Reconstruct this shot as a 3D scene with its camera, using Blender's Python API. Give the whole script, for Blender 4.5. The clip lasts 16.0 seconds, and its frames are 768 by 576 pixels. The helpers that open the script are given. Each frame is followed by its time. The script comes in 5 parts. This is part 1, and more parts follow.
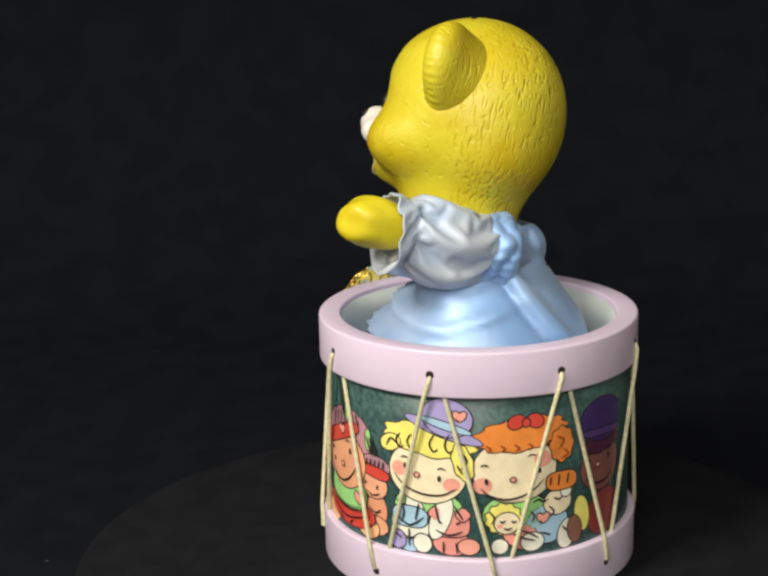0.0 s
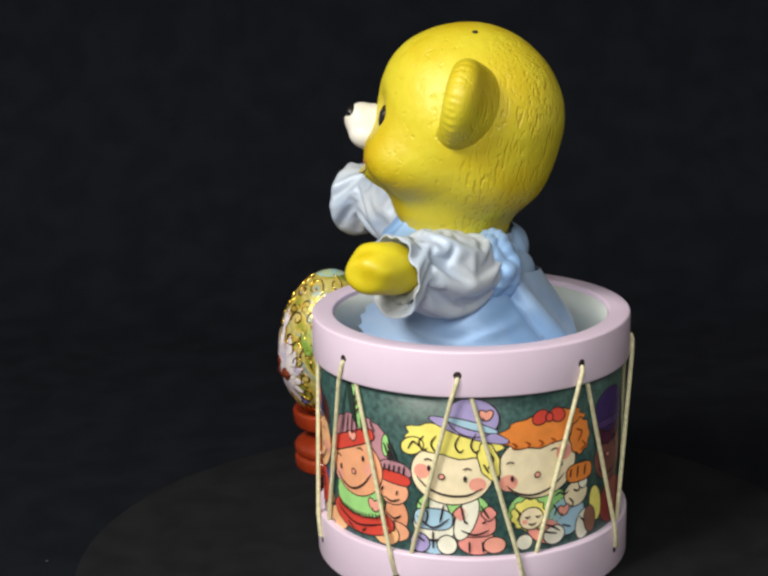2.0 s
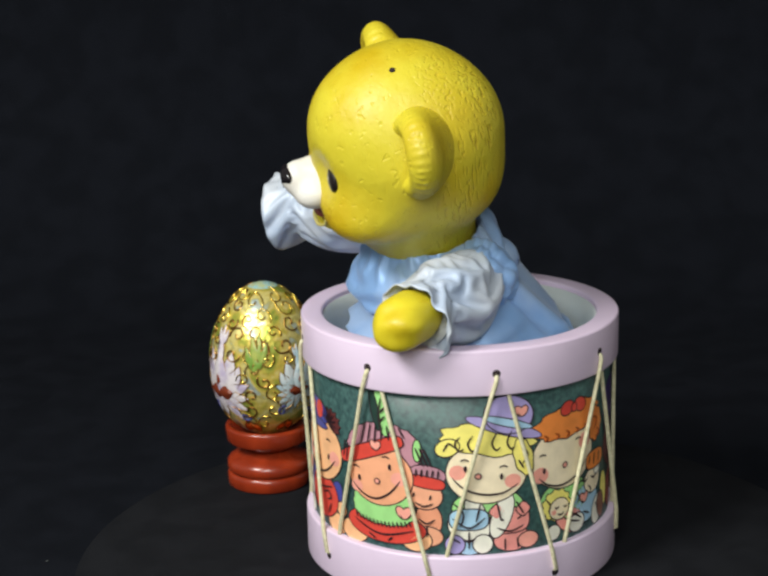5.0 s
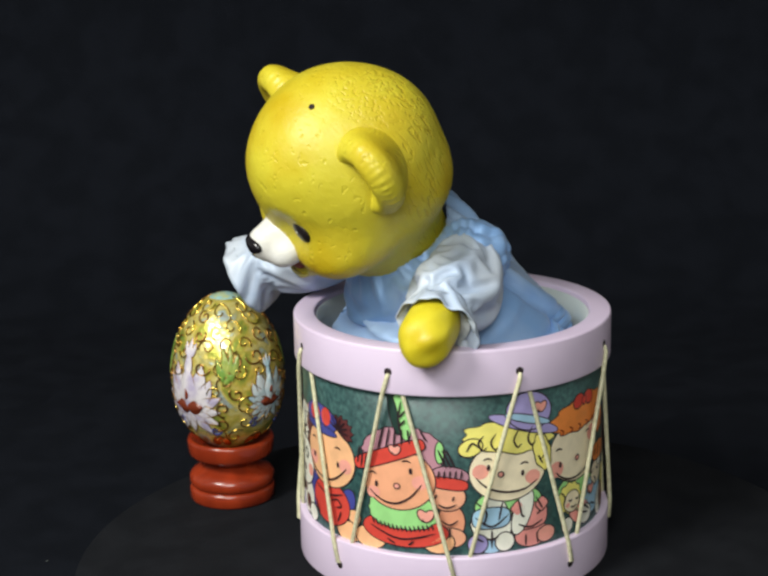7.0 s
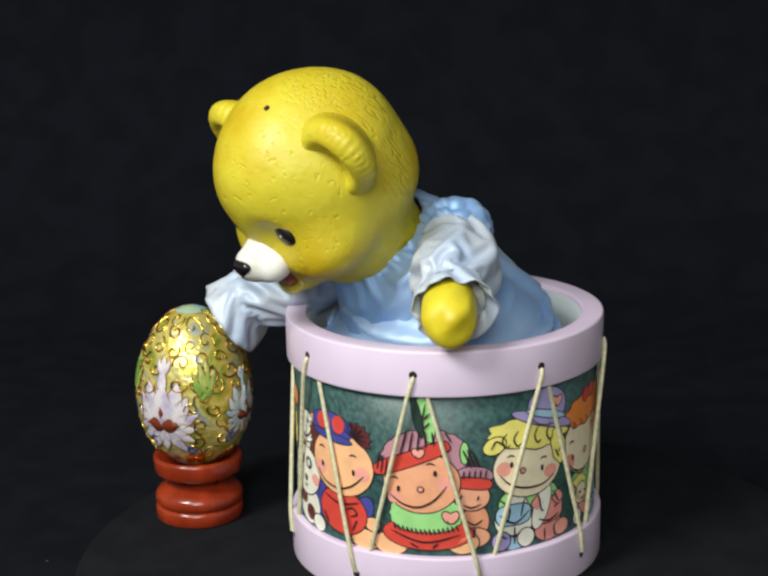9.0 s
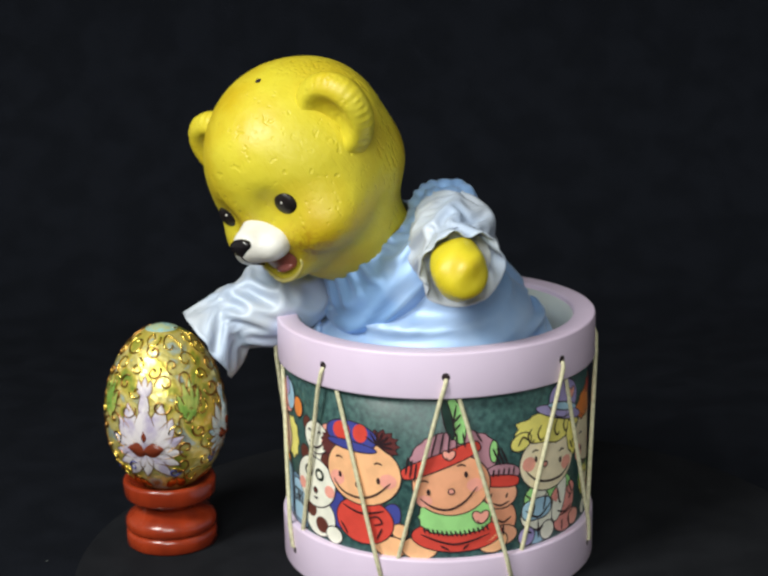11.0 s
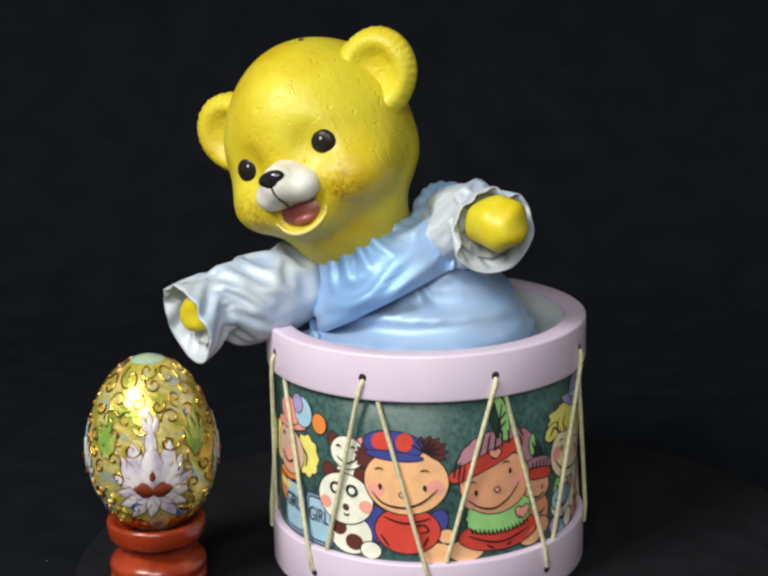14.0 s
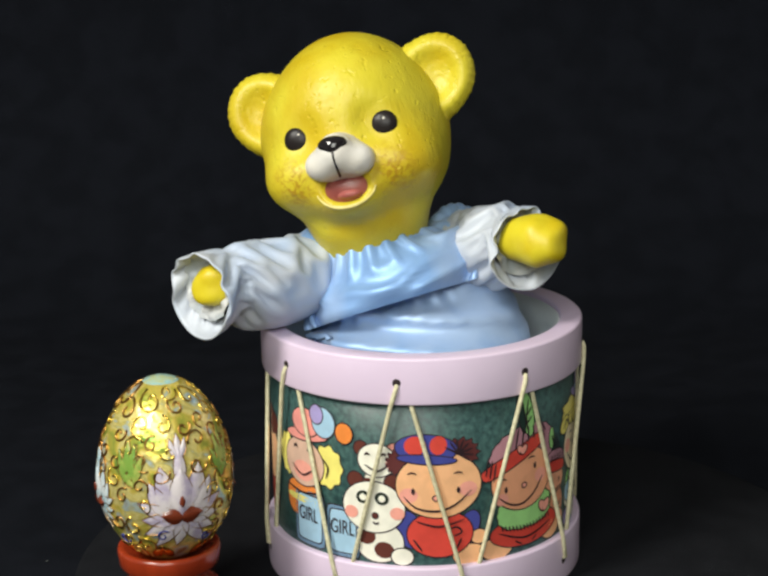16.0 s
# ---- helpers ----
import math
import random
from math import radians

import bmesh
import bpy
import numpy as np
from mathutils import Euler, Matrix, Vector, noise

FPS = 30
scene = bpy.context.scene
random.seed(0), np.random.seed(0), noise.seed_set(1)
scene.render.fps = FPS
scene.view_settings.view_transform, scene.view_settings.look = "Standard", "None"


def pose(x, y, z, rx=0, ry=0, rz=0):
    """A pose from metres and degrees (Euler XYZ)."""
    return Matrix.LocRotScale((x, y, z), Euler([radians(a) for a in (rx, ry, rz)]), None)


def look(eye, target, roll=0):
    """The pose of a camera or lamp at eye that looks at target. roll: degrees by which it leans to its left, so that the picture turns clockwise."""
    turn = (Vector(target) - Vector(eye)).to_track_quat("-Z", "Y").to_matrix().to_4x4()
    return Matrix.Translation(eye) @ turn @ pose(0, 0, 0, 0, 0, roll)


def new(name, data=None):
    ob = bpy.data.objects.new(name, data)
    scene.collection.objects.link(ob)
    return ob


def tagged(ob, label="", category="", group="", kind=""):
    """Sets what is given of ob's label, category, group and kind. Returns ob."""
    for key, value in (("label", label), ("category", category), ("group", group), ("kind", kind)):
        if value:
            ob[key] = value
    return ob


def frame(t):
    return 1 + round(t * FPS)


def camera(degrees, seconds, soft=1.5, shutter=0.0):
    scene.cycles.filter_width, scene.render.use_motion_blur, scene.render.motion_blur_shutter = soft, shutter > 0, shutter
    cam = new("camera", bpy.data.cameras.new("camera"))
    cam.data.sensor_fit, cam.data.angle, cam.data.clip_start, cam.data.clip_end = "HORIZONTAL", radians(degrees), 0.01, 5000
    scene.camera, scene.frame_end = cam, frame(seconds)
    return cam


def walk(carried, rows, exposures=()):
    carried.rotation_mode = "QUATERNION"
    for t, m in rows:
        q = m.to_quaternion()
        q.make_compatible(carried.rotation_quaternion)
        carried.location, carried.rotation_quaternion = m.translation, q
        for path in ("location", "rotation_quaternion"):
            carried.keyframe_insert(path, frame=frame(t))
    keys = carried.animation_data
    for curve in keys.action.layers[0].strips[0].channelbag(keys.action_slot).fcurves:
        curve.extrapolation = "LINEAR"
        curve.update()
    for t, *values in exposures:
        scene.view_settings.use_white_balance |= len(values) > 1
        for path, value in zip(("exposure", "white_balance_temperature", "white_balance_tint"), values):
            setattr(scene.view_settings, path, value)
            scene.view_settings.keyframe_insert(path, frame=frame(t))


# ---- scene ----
MM = 0.001

# camera: stands still on a tripod
cam = camera(25.88, 16.0, soft=2.7)
EYE = Vector((-0.00942, -0.69738, 0.30281))
VIEW = look(EYE, EYE + Vector((-0.0305, 0.96817, -0.24842)), -1.07)
walk(cam, [(0, VIEW), (16, VIEW)], [(0, 0.05, 7250, 6), (2, 0.05, 7000, 6), (4, 0.05, 6650, 6), (7, 0.05, 6450, 4), (12, 0, 6450, 4), (14.5, 0, 6700, 4), (16, 0, 6780, 5)])

# ---- light ----
world = bpy.data.worlds.new("dim_room")
scene.world = world
world.use_nodes = True
world.node_tree.nodes["Background"].inputs[0].default_value = (0.55, 0.6, 0.7, 1)
world.node_tree.nodes["Background"].inputs[1].default_value = 0.12
scene.view_settings.exposure = 0.0


def area_lamp(name, eye, target, size, watts, colour):
    data = bpy.data.lights.new(name, "AREA")
    data.shape, data.size, data.energy, data.color = "DISK", size, watts, colour
    ob = new(name, data)
    ob.matrix_world = look(eye, target)
    return ob


area_lamp("key_lamp", (-0.64, -0.64, 0.90), (0.0, 0.0, 0.1), 0.36, 13.5, (1.0, 0.97, 0.93))
# added fill with no known source, softens the shade on the front
area_lamp("fill_lamp", (-0.15, -1.3, 0.84), (0.0, 0.0, 0.12), 0.7, 12.0, (0.98, 0.985, 0.97))

# ---- the turning plate: angle in degrees over the clip ----
THETA = [(0, 0), (1, 6.04), (2, 11.98), (3, 17.85), (4, 23.55), (5.25, 30.6), (6.5, 37.45), (7, 40.1), (7.5, 42.7), (8, 45.5), (8.5, 48.55),
         (9, 51.8), (10.25, 60.5), (11.5, 69.4), (12.5, 76.3), (13.5, 83.1), (14.5, 89.85), (15.25, 94.9), (16, 99.9)]
DRUM = Vector((0.00928, 0.01436, 0))
EGG = Vector((-0.0360, 0.1285, 0))


def theta(t):
    return float(np.interp(t, [a for a, b in THETA], [b for a, b in THETA]))


def turned(t, spot):
    return Matrix.Rotation(radians(theta(t)), 4, "Z") @ Matrix.Translation(spot)


# ---- materials ----
def node(nt, kind, **values):
    n = nt.nodes.new(kind)
    for key, value in values.items():
        n.inputs[key].default_value = value
    return n


def material(name, colour, rough=0.5, second=None, scale=60.0, detail=4.0, bump=0.0, bump_scale=300.0, metal=0.0, stretch=(1, 1, 1), sheen=0.0,
             low=0.4, high=0.6, coat=0.0, rough_vary=0.1, shine=0.5, crumple=0.0):
    mat = bpy.data.materials.new(name)
    mat.use_nodes = True
    nt = mat.node_tree
    bsdf = nt.nodes["Principled BSDF"]
    bsdf.inputs["Roughness"].default_value, bsdf.inputs["Metallic"].default_value = rough, metal
    bsdf.inputs["Sheen Weight"].default_value, bsdf.inputs["Coat Weight"].default_value = sheen, coat
    bsdf.inputs["Coat Roughness"].default_value, bsdf.inputs["Specular IOR Level"].default_value = 0.15, shine
    coords = nt.nodes.new("ShaderNodeTexCoord")
    squeeze = nt.nodes.new("ShaderNodeMapping")
    squeeze.inputs["Scale"].default_value = stretch
    nt.links.new(coords.outputs["Object"], squeeze.inputs["Vector"])
    grain = node(nt, "ShaderNodeTexNoise", Scale=scale, Detail=detail)
    nt.links.new(squeeze.outputs[0], grain.inputs["Vector"])
    ramp = nt.nodes.new("ShaderNodeValToRGB")
    ramp.color_ramp.elements[0].position, ramp.color_ramp.elements[1].position = low, high
    second = second or tuple(c * 0.88 for c in colour)
    ramp.color_ramp.elements[0].color, ramp.color_ramp.elements[1].color = (*second, 1), (*colour, 1)
    nt.links.new(grain.outputs[0], ramp.inputs[0])
    nt.links.new(ramp.outputs[0], bsdf.inputs["Base Color"])
    spread = nt.nodes.new("ShaderNodeMapRange")
    spread.inputs["To Min"].default_value, spread.inputs["To Max"].default_value = max(0.03, rough - rough_vary), min(1, rough + rough_vary)
    nt.links.new(grain.outputs[0], spread.inputs[0])
    nt.links.new(spread.outputs[0], bsdf.inputs["Roughness"])
    if bump:
        fine = node(nt, "ShaderNodeTexNoise", Scale=bump_scale, Detail=3.0)
        nt.links.new(squeeze.outputs[0], fine.inputs["Vector"])
        relief = node(nt, "ShaderNodeBump", Strength=bump, Distance=0.001)
        nt.links.new(fine.outputs[0], relief.inputs["Height"])
        nt.links.new(relief.outputs[0], bsdf.inputs["Normal"])
        if crumple:
            ridge = nt.nodes.new("ShaderNodeTexNoise")
            ridge.noise_type = "RIDGED_MULTIFRACTAL"
            ridge.inputs["Scale"].default_value, ridge.inputs["Detail"].default_value = 34.0, 2.0
            ridge.inputs["Distortion"].default_value = 0.6
            nt.links.new(squeeze.outputs[0], ridge.inputs["Vector"])
            wrinkle = node(nt, "ShaderNodeBump", Strength=crumple, Distance=0.0012)
            nt.links.new(ridge.outputs[0], wrinkle.inputs["Height"])
            nt.links.new(relief.outputs[0], wrinkle.inputs["Normal"])
            nt.links.new(wrinkle.outputs[0], bsdf.inputs["Normal"])
    return mat


BLACK_CLOTH = material("black_cloth", (0.0070, 0.0082, 0.0122), 0.95, (0.0051, 0.0061, 0.0092), 40, bump=0.4, bump_scale=900, shine=0.08)
PLATE_CLOTH = material("black_felt", (0.0096, 0.0104, 0.0132), 0.95, (0.0070, 0.0077, 0.0100), 60, bump=0.5, bump_scale=1200, shine=0.12)
# kept pale so that the unseen room throws fill light back
BOUNCE_PAINT = material("bounce_paint", (0.70, 0.69, 0.67), 0.8, (0.66, 0.65, 0.63), 3)
LILAC = material("lilac_plastic", (0.74, 0.61, 0.78), 0.36, (0.70, 0.57, 0.735), 25, bump=0.05, bump_scale=200)
PRINT_GREEN = material("dark_green_print", (0.050, 0.120, 0.112), 0.42, (0.015, 0.046, 0.048), 420, detail=9, low=0.34, high=0.66)
LINER = material("pale_liner", (0.66, 0.70, 0.69), 0.5, (0.58, 0.63, 0.63), 30)
CORD = material("cream_cord", (0.74, 0.70, 0.48), 0.7, (0.60, 0.56, 0.36), 500, bump=0.5, bump_scale=1500)
HOLE = material("dark_hole", (0.02, 0.01, 0.012), 0.9)


def carved_fur():
    mat = bpy.data.materials.new("yellow_painted_fur")
    mat.use_nodes = True
    nt = mat.node_tree
    bsdf = nt.nodes["Principled BSDF"]
    coords = nt.nodes.new("ShaderNodeTexCoord")
    squeeze = nt.nodes.new("ShaderNodeMapping")
    squeeze.inputs["Scale"].default_value = (1, 1, 0.22)
    nt.links.new(coords.outputs["Object"], squeeze.inputs["Vector"])
    strokes = node(nt, "ShaderNodeTexNoise", Scale=640.0, Detail=1.0, Distortion=0.2)
    nt.links.new(squeeze.outputs[0], strokes.inputs["Vector"])
    cuts = nt.nodes.new("ShaderNodeMapRange")
    cuts.inputs["From Min"].default_value, cuts.inputs["From Max"].default_value = 0.52, 0.72
    nt.links.new(strokes.outputs[0], cuts.inputs[0])
    where = node(nt, "ShaderNodeTexNoise", Scale=38.0, Detail=2.0)
    nt.links.new(coords.outputs["Object"], where.inputs["Vector"])
    patchy = nt.nodes.new("ShaderNodeMapRange")
    patchy.inputs["From Min"].default_value, patchy.inputs["From Max"].default_value, patchy.inputs["To Min"].default_value = 0.34, 0.56, 0.35
    nt.links.new(where.outputs[0], patchy.inputs[0])
    axes = nt.nodes.new("ShaderNodeSeparateXYZ")
    nt.links.new(coords.outputs["Object"], axes.inputs[0])
    behind = nt.nodes.new("ShaderNodeMapRange")
    behind.inputs["From Min"].default_value, behind.inputs["From Max"].default_value, behind.inputs["To Min"].default_value = 0.0, 0.014, 0.10
    nt.links.new(axes.outputs[1], behind.inputs[0])
    carved = nt.nodes.new("ShaderNodeMath")
    carved.operation = "MULTIPLY"
    nt.links.new(patchy.outputs[0], carved.inputs[0])
    nt.links.new(behind.outputs[0], carved.inputs[1])
    depth = nt.nodes.new("ShaderNodeMath")
    depth.operation = "MULTIPLY"
    nt.links.new(cuts.outputs[0], depth.inputs[0])
    nt.links.new(carved.outputs[0], depth.inputs[1])
    broad = node(nt, "ShaderNodeTexNoise", Scale=28.0, Detail=5.0)
    nt.links.new(coords.outputs["Object"], broad.inputs["Vector"])
    ramp = nt.nodes.new("ShaderNodeValToRGB")
    ramp.color_ramp.elements[0].position, ramp.color_ramp.elements[1].position = 0.34, 0.58
    ramp.color_ramp.elements[0].color, ramp.color_ramp.elements[1].color = (0.53, 0.38, 0.010, 1), (0.605, 0.515, 0.032, 1)
    nt.links.new(broad.outputs[0], ramp.inputs[0])
    mix = nt.nodes.new("ShaderNodeMix")
    mix.data_type = "RGBA"
    nt.links.new(ramp.outputs[0], mix.inputs[6])
    half = nt.nodes.new("ShaderNodeMath")
    half.operation = "MULTIPLY"
    half.inputs[1].default_value = 0.6
    nt.links.new(depth.outputs[0], half.inputs[0])
    nt.links.new(half.outputs[0], mix.inputs[0])
    mix.inputs[7].default_value = (0.50, 0.31, 0.006, 1)
    # ochre brushed over the tufted cheeks
    fold = nt.nodes.new("ShaderNodeMath")
    fold.operation = "ABSOLUTE"
    nt.links.new(axes.outputs[0], fold.inputs[0])
    mirrored = nt.nodes.new("ShaderNodeCombineXYZ")
    for i, source in enumerate((fold.outputs[0], axes.outputs[1], axes.outputs[2])):
        nt.links.new(source, mirrored.inputs[i])
    apart = nt.nodes.new("ShaderNodeVectorMath")
    apart.operation = "DISTANCE"
    apart.inputs[1].default_value = (0.021, -0.037, -0.020)
    nt.links.new(mirrored.outputs[0], apart.inputs[0])
    near = nt.nodes.new("ShaderNodeMapRange")
    near.inputs["From Min"].default_value, near.inputs["From Max"].default_value, near.inputs["To Min"].default_value, near.inputs["To Max"].default_value = 0.003, 0.013, 1, 0
    nt.links.new(apart.outputs["Value"], near.inputs[0])
    tufts = node(nt, "ShaderNodeTexNoise", Scale=260.0, Detail=3.0, Distortion=1.5)
    nt.links.new(coords.outputs["Object"], tufts.inputs["Vector"])
    streak = nt.nodes.new("ShaderNodeMapRange")
    streak.inputs["From Min"].default_value, streak.inputs["From Max"].default_value = 0.44, 0.60
    nt.links.new(tufts.outputs[0], streak.inputs[0])
    brushed = nt.nodes.new("ShaderNodeMath")
    brushed.operation = "MULTIPLY"
    nt.links.new(near.outputs[0], brushed.inputs[0])
    nt.links.new(streak.outputs[0], brushed.inputs[1])
    ochre = nt.nodes.new("ShaderNodeMix")
    ochre.data_type = "RGBA"
    ochre.inputs[7].default_value = (0.40, 0.23, 0.008, 1)
    nt.links.new(brushed.outputs[0], ochre.inputs[0])
    nt.links.new(mix.outputs[2], ochre.inputs[6])
    nt.links.new(ochre.outputs[2], bsdf.inputs["Base Color"])
    relief = node(nt, "ShaderNodeBump", Strength=0.55, Distance=0.0010)
    relief.invert = True
    nt.links.new(depth.outputs[0], relief.inputs["Height"])
    lumps = node(nt, "ShaderNodeBump", Strength=0.34, Distance=0.0015)
    soft = node(nt, "ShaderNodeTexNoise", Scale=120.0, Detail=4.0)
    nt.links.new(coords.outputs["Object"], soft.inputs["Vector"])
    nt.links.new(soft.outputs[0], lumps.inputs["Height"])
    pocks = node(nt, "ShaderNodeTexNoise", Scale=300.0, Detail=1.0)
    nt.links.new(coords.outputs["Object"], pocks.inputs["Vector"])
    pitted = nt.nodes.new("ShaderNodeMapRange")
    pitted.inputs["From Min"].default_value, pitted.inputs["From Max"].default_value = 0.26, 0.36
    nt.links.new(pocks.outputs[0], pitted.inputs[0])
    pits = node(nt, "ShaderNodeBump", Strength=0.35, Distance=0.0008)
    nt.links.new(pitted.outputs[0], pits.inputs["Height"])
    nt.links.new(pits.outputs[0], lumps.inputs["Normal"])
    wet = nt.nodes.new("ShaderNodeMapRange")
    wet.inputs["To Min"].default_value, wet.inputs["To Max"].default_value = 0.30, 0.60
    nt.links.new(soft.outputs[0], wet.inputs[0])
    nt.links.new(wet.outputs[0], bsdf.inputs["Roughness"])
    nt.links.new(lumps.outputs[0], relief.inputs["Normal"])
    nt.links.new(relief.outputs[0], bsdf.inputs["Normal"])
    return mat


YELLOW = carved_fur()
PAW_YELLOW = material("yellow_paw", (0.68, 0.57, 0.026), 0.45, (0.60, 0.46, 0.012), 60, bump=0.15, bump_scale=150)
WHITE = material("white_muzzle_paint", (0.72, 0.70, 0.66), 0.45, (0.64, 0.61, 0.55), 70, bump=0.3, bump_scale=170)
GLOSS_BLACK = material("gloss_black", (0.012, 0.010, 0.012), 0.12)
EYE_BLACK = material("eye_black", (0.016, 0.012, 0.012), 0.34, (0.012, 0.010, 0.010), 80, shine=0.22)
MOUTH_RED = material("mouth_red", (0.30, 0.085, 0.065), 0.35, (0.22, 0.05, 0.045), 120)
LIP = material("cream_lip", (0.70, 0.62, 0.24), 0.4, (0.66, 0.56, 0.16), 120)
TONGUE = material("tongue_pink", (0.42, 0.13, 0.115), 0.2, (0.34, 0.09, 0.08), 150)
BLUE_SATIN = material("blue_satin", (0.38, 0.52, 0.76), 0.48, (0.22, 0.39, 0.70), 22, metal=0.26, bump=0.2, bump_scale=110, stretch=(1, 1, 0.7), rough_vary=0.08, sheen=0.15, crumple=0.5)
PALE_SATIN = material("pale_satin", (0.51, 0.55, 0.62), 0.48, (0.35, 0.46, 0.66), 20, metal=0.08, low=0.30, high=0.50, bump=0.2, bump_scale=110, stretch=(0.6, 1, 1), crumple=0.45)
LINING = material("white_lining", (0.52, 0.53, 0.54), 0.6, (0.36, 0.40, 0.44), 90, bump=0.6, bump_scale=200)
RED_WOOD = material("red_lacquered_wood", (0.33, 0.038, 0.010), 0.26, (0.22, 0.024, 0.007), 60, stretch=(1, 1, 0.2), coat=0.3)
GOLD = material("gold_wire", (0.85, 0.62, 0.16), 0.22, (0.6, 0.4, 0.08), 200, metal=1.0)


# ---- mesh helpers ----
def finish(name, bm, mats, parent=None, label=""):
    mesh = bpy.data.meshes.new(name)
    bm.to_mesh(mesh)
    bm.free()
    for m in (mats if isinstance(mats, (list, tuple)) else [mats]):
        mesh.materials.append(m)
    mesh.shade_smooth()
    ob = new(name, mesh)
    ob.parent = parent
    if label:
        tagged(ob, label)
    return ob


def part(name, bm, mat, parent, label=""):
    return finish(name, bm, mat, parent, label)


def lathe(profile, n=96, bm=None, mat=0):
    """A ring of the profile (radius, height in mm) about z; radius 0 closes it."""
    bm = bm or bmesh.new()
    rings = []
    for r, z in profile:
        if r < 1e-6:
            rings.append([bm.verts.new((0, 0, z * MM))])
        else:
            rings.append([bm.verts.new((r * MM * math.cos(2 * math.pi * i / n), r * MM * math.sin(2 * math.pi * i / n), z * MM)) for i in range(n)])
    for a, b in zip(rings, rings[1:]):
        for i in range(n):
            j = (i + 1) % n
            if len(a) == 1 and len(b) > 1:
                f = bm.faces.new((a[0], b[j], b[i]))
            elif len(b) == 1 and len(a) > 1:
                f = bm.faces.new((a[i], a[j], b[0]))
            elif len(a) > 1:
                f = bm.faces.new((a[i], a[j], b[j], b[i]))
            else:
                continue
            f.material_index = mat
    return bm


def tube(points, radius, sides=8, bm=None, mat=0, ends=True):
    """A round cord through points in metres."""
    bm = bm or bmesh.new()
    pts = [Vector(p) for p in points]
    rings = []
    side = None
    for i, p in enumerate(pts):
        way = (pts[min(i + 1, len(pts) - 1)] - pts[max(i - 1, 0)]).normalized()
        if side is None:
            side = way.orthogonal().normalized()
        side = (side - way * side.dot(way)).normalized()
        up = way.cross(side)
        r = radius[i] if isinstance(radius, (list, tuple)) else radius
        rings.append([bm.verts.new(p + r * (math.cos(2 * math.pi * k / sides) * side + math.sin(2 * math.pi * k / sides) * up)) for k in range(sides)])
    for a, b in zip(rings, rings[1:]):
        for k in range(sides):
            j = (k + 1) % sides
            bm.faces.new((a[k], a[j], b[j], b[k])).material_index = mat
    if ends:
        bm.faces.new(rings[0][::-1]).material_index = mat
        bm.faces.new(rings[-1]).material_index = mat
    return bm


def blob(field, lo, hi, step, soften=2):
    """A closed skin round the inside (field < 0) of a soft form; all in mm."""
    axes = [np.arange(a, b + step, step) for a, b in zip(lo, hi)]
    x, y, z = np.meshgrid(*axes, indexing="ij")
    v = field(x, y, z)
    n = np.array(v.shape) - 1
    total, count = np.zeros((*n, 3)), np.zeros(n)
    corners = [(a, b, c) for a in (0, 1) for b in (0, 1) for c in (0, 1)]

    def at(c):
        return v[c[0]:c[0] + n[0], c[1]:c[1] + n[1], c[2]:c[2] + n[2]]

    for c in corners:
        for k in range(3):
            if c[k] == 0:
                d = tuple(1 if i == k else c[i] for i in range(3))
                p, q = at(c), at(d)
                cross = (p < 0) != (q < 0)
                w = np.where(cross, p / np.where(cross, p - q, 1), 0)
                for i in range(3):
                    total[..., i] += cross * (c[i] + (w if i == k else 0))
                count += cross
    used = count > 0
    ids = -np.ones(n, int)
    ids[used] = np.arange(used.sum())
    base = np.stack(np.nonzero(used), 1)
    verts = (base + total[used] / count[used][:, None]) * step + np.array(lo)
    faces = []
    inside = v < 0
    for k in range(3):
        a, b = [(1, 2), (2, 0), (0, 1)][k]
        s0, s1 = [slice(1, -1)] * 3, [slice(1, -1)] * 3
        s0[k], s1[k] = slice(0, -1), slice(1, None)
        p, q = inside[tuple(s0)], inside[tuple(s1)]
        for flip in (False, True):
            i = np.stack(np.nonzero((p & ~q) if not flip else (~p & q)), 1)
            if not len(i):
                continue
            i[:, a] += 1
            i[:, b] += 1
            da, db = np.zeros(3, int), np.zeros(3, int)
            da[a], db[b] = 1, 1
            quad = [ids[tuple((i - da - db).T)], ids[tuple((i - db).T)], ids[tuple(i.T)], ids[tuple((i - da).T)]]
            faces.append(np.stack(quad[::-1] if flip else quad, 1))
    bm = bmesh.new()
    vs = [bm.verts.new(p) for p in verts * MM]
    for f in np.concatenate(faces):
        bm.faces.new([vs[i] for i in f])
    for _ in range(soften):
        bmesh.ops.smooth_vert(bm, verts=bm.verts, factor=0.5, use_axis_x=True, use_axis_y=True, use_axis_z=True)
    return bm


def oval(x, y, z, c, r):
    """About the distance to an ellipsoid with centre c and radii r."""
    k = np.sqrt(((x - c[0]) / r[0]) ** 2 + ((y - c[1]) / r[1]) ** 2 + ((z - c[2]) / r[2]) ** 2)
    return (k - 1) * min(r)


def capsule(x, y, z, a, b, ra, rb):
    a, b = np.array(a, float), np.array(b, float)
    d = b - a
    h = np.clip(((x - a[0]) * d[0] + (y - a[1]) * d[1] + (z - a[2]) * d[2]) / d.dot(d), 0, 1)
    return np.sqrt((x - a[0] - h * d[0]) ** 2 + (y - a[1] - h * d[1]) ** 2 + (z - a[2] - h * d[2]) ** 2) - (ra + (rb - ra) * h)


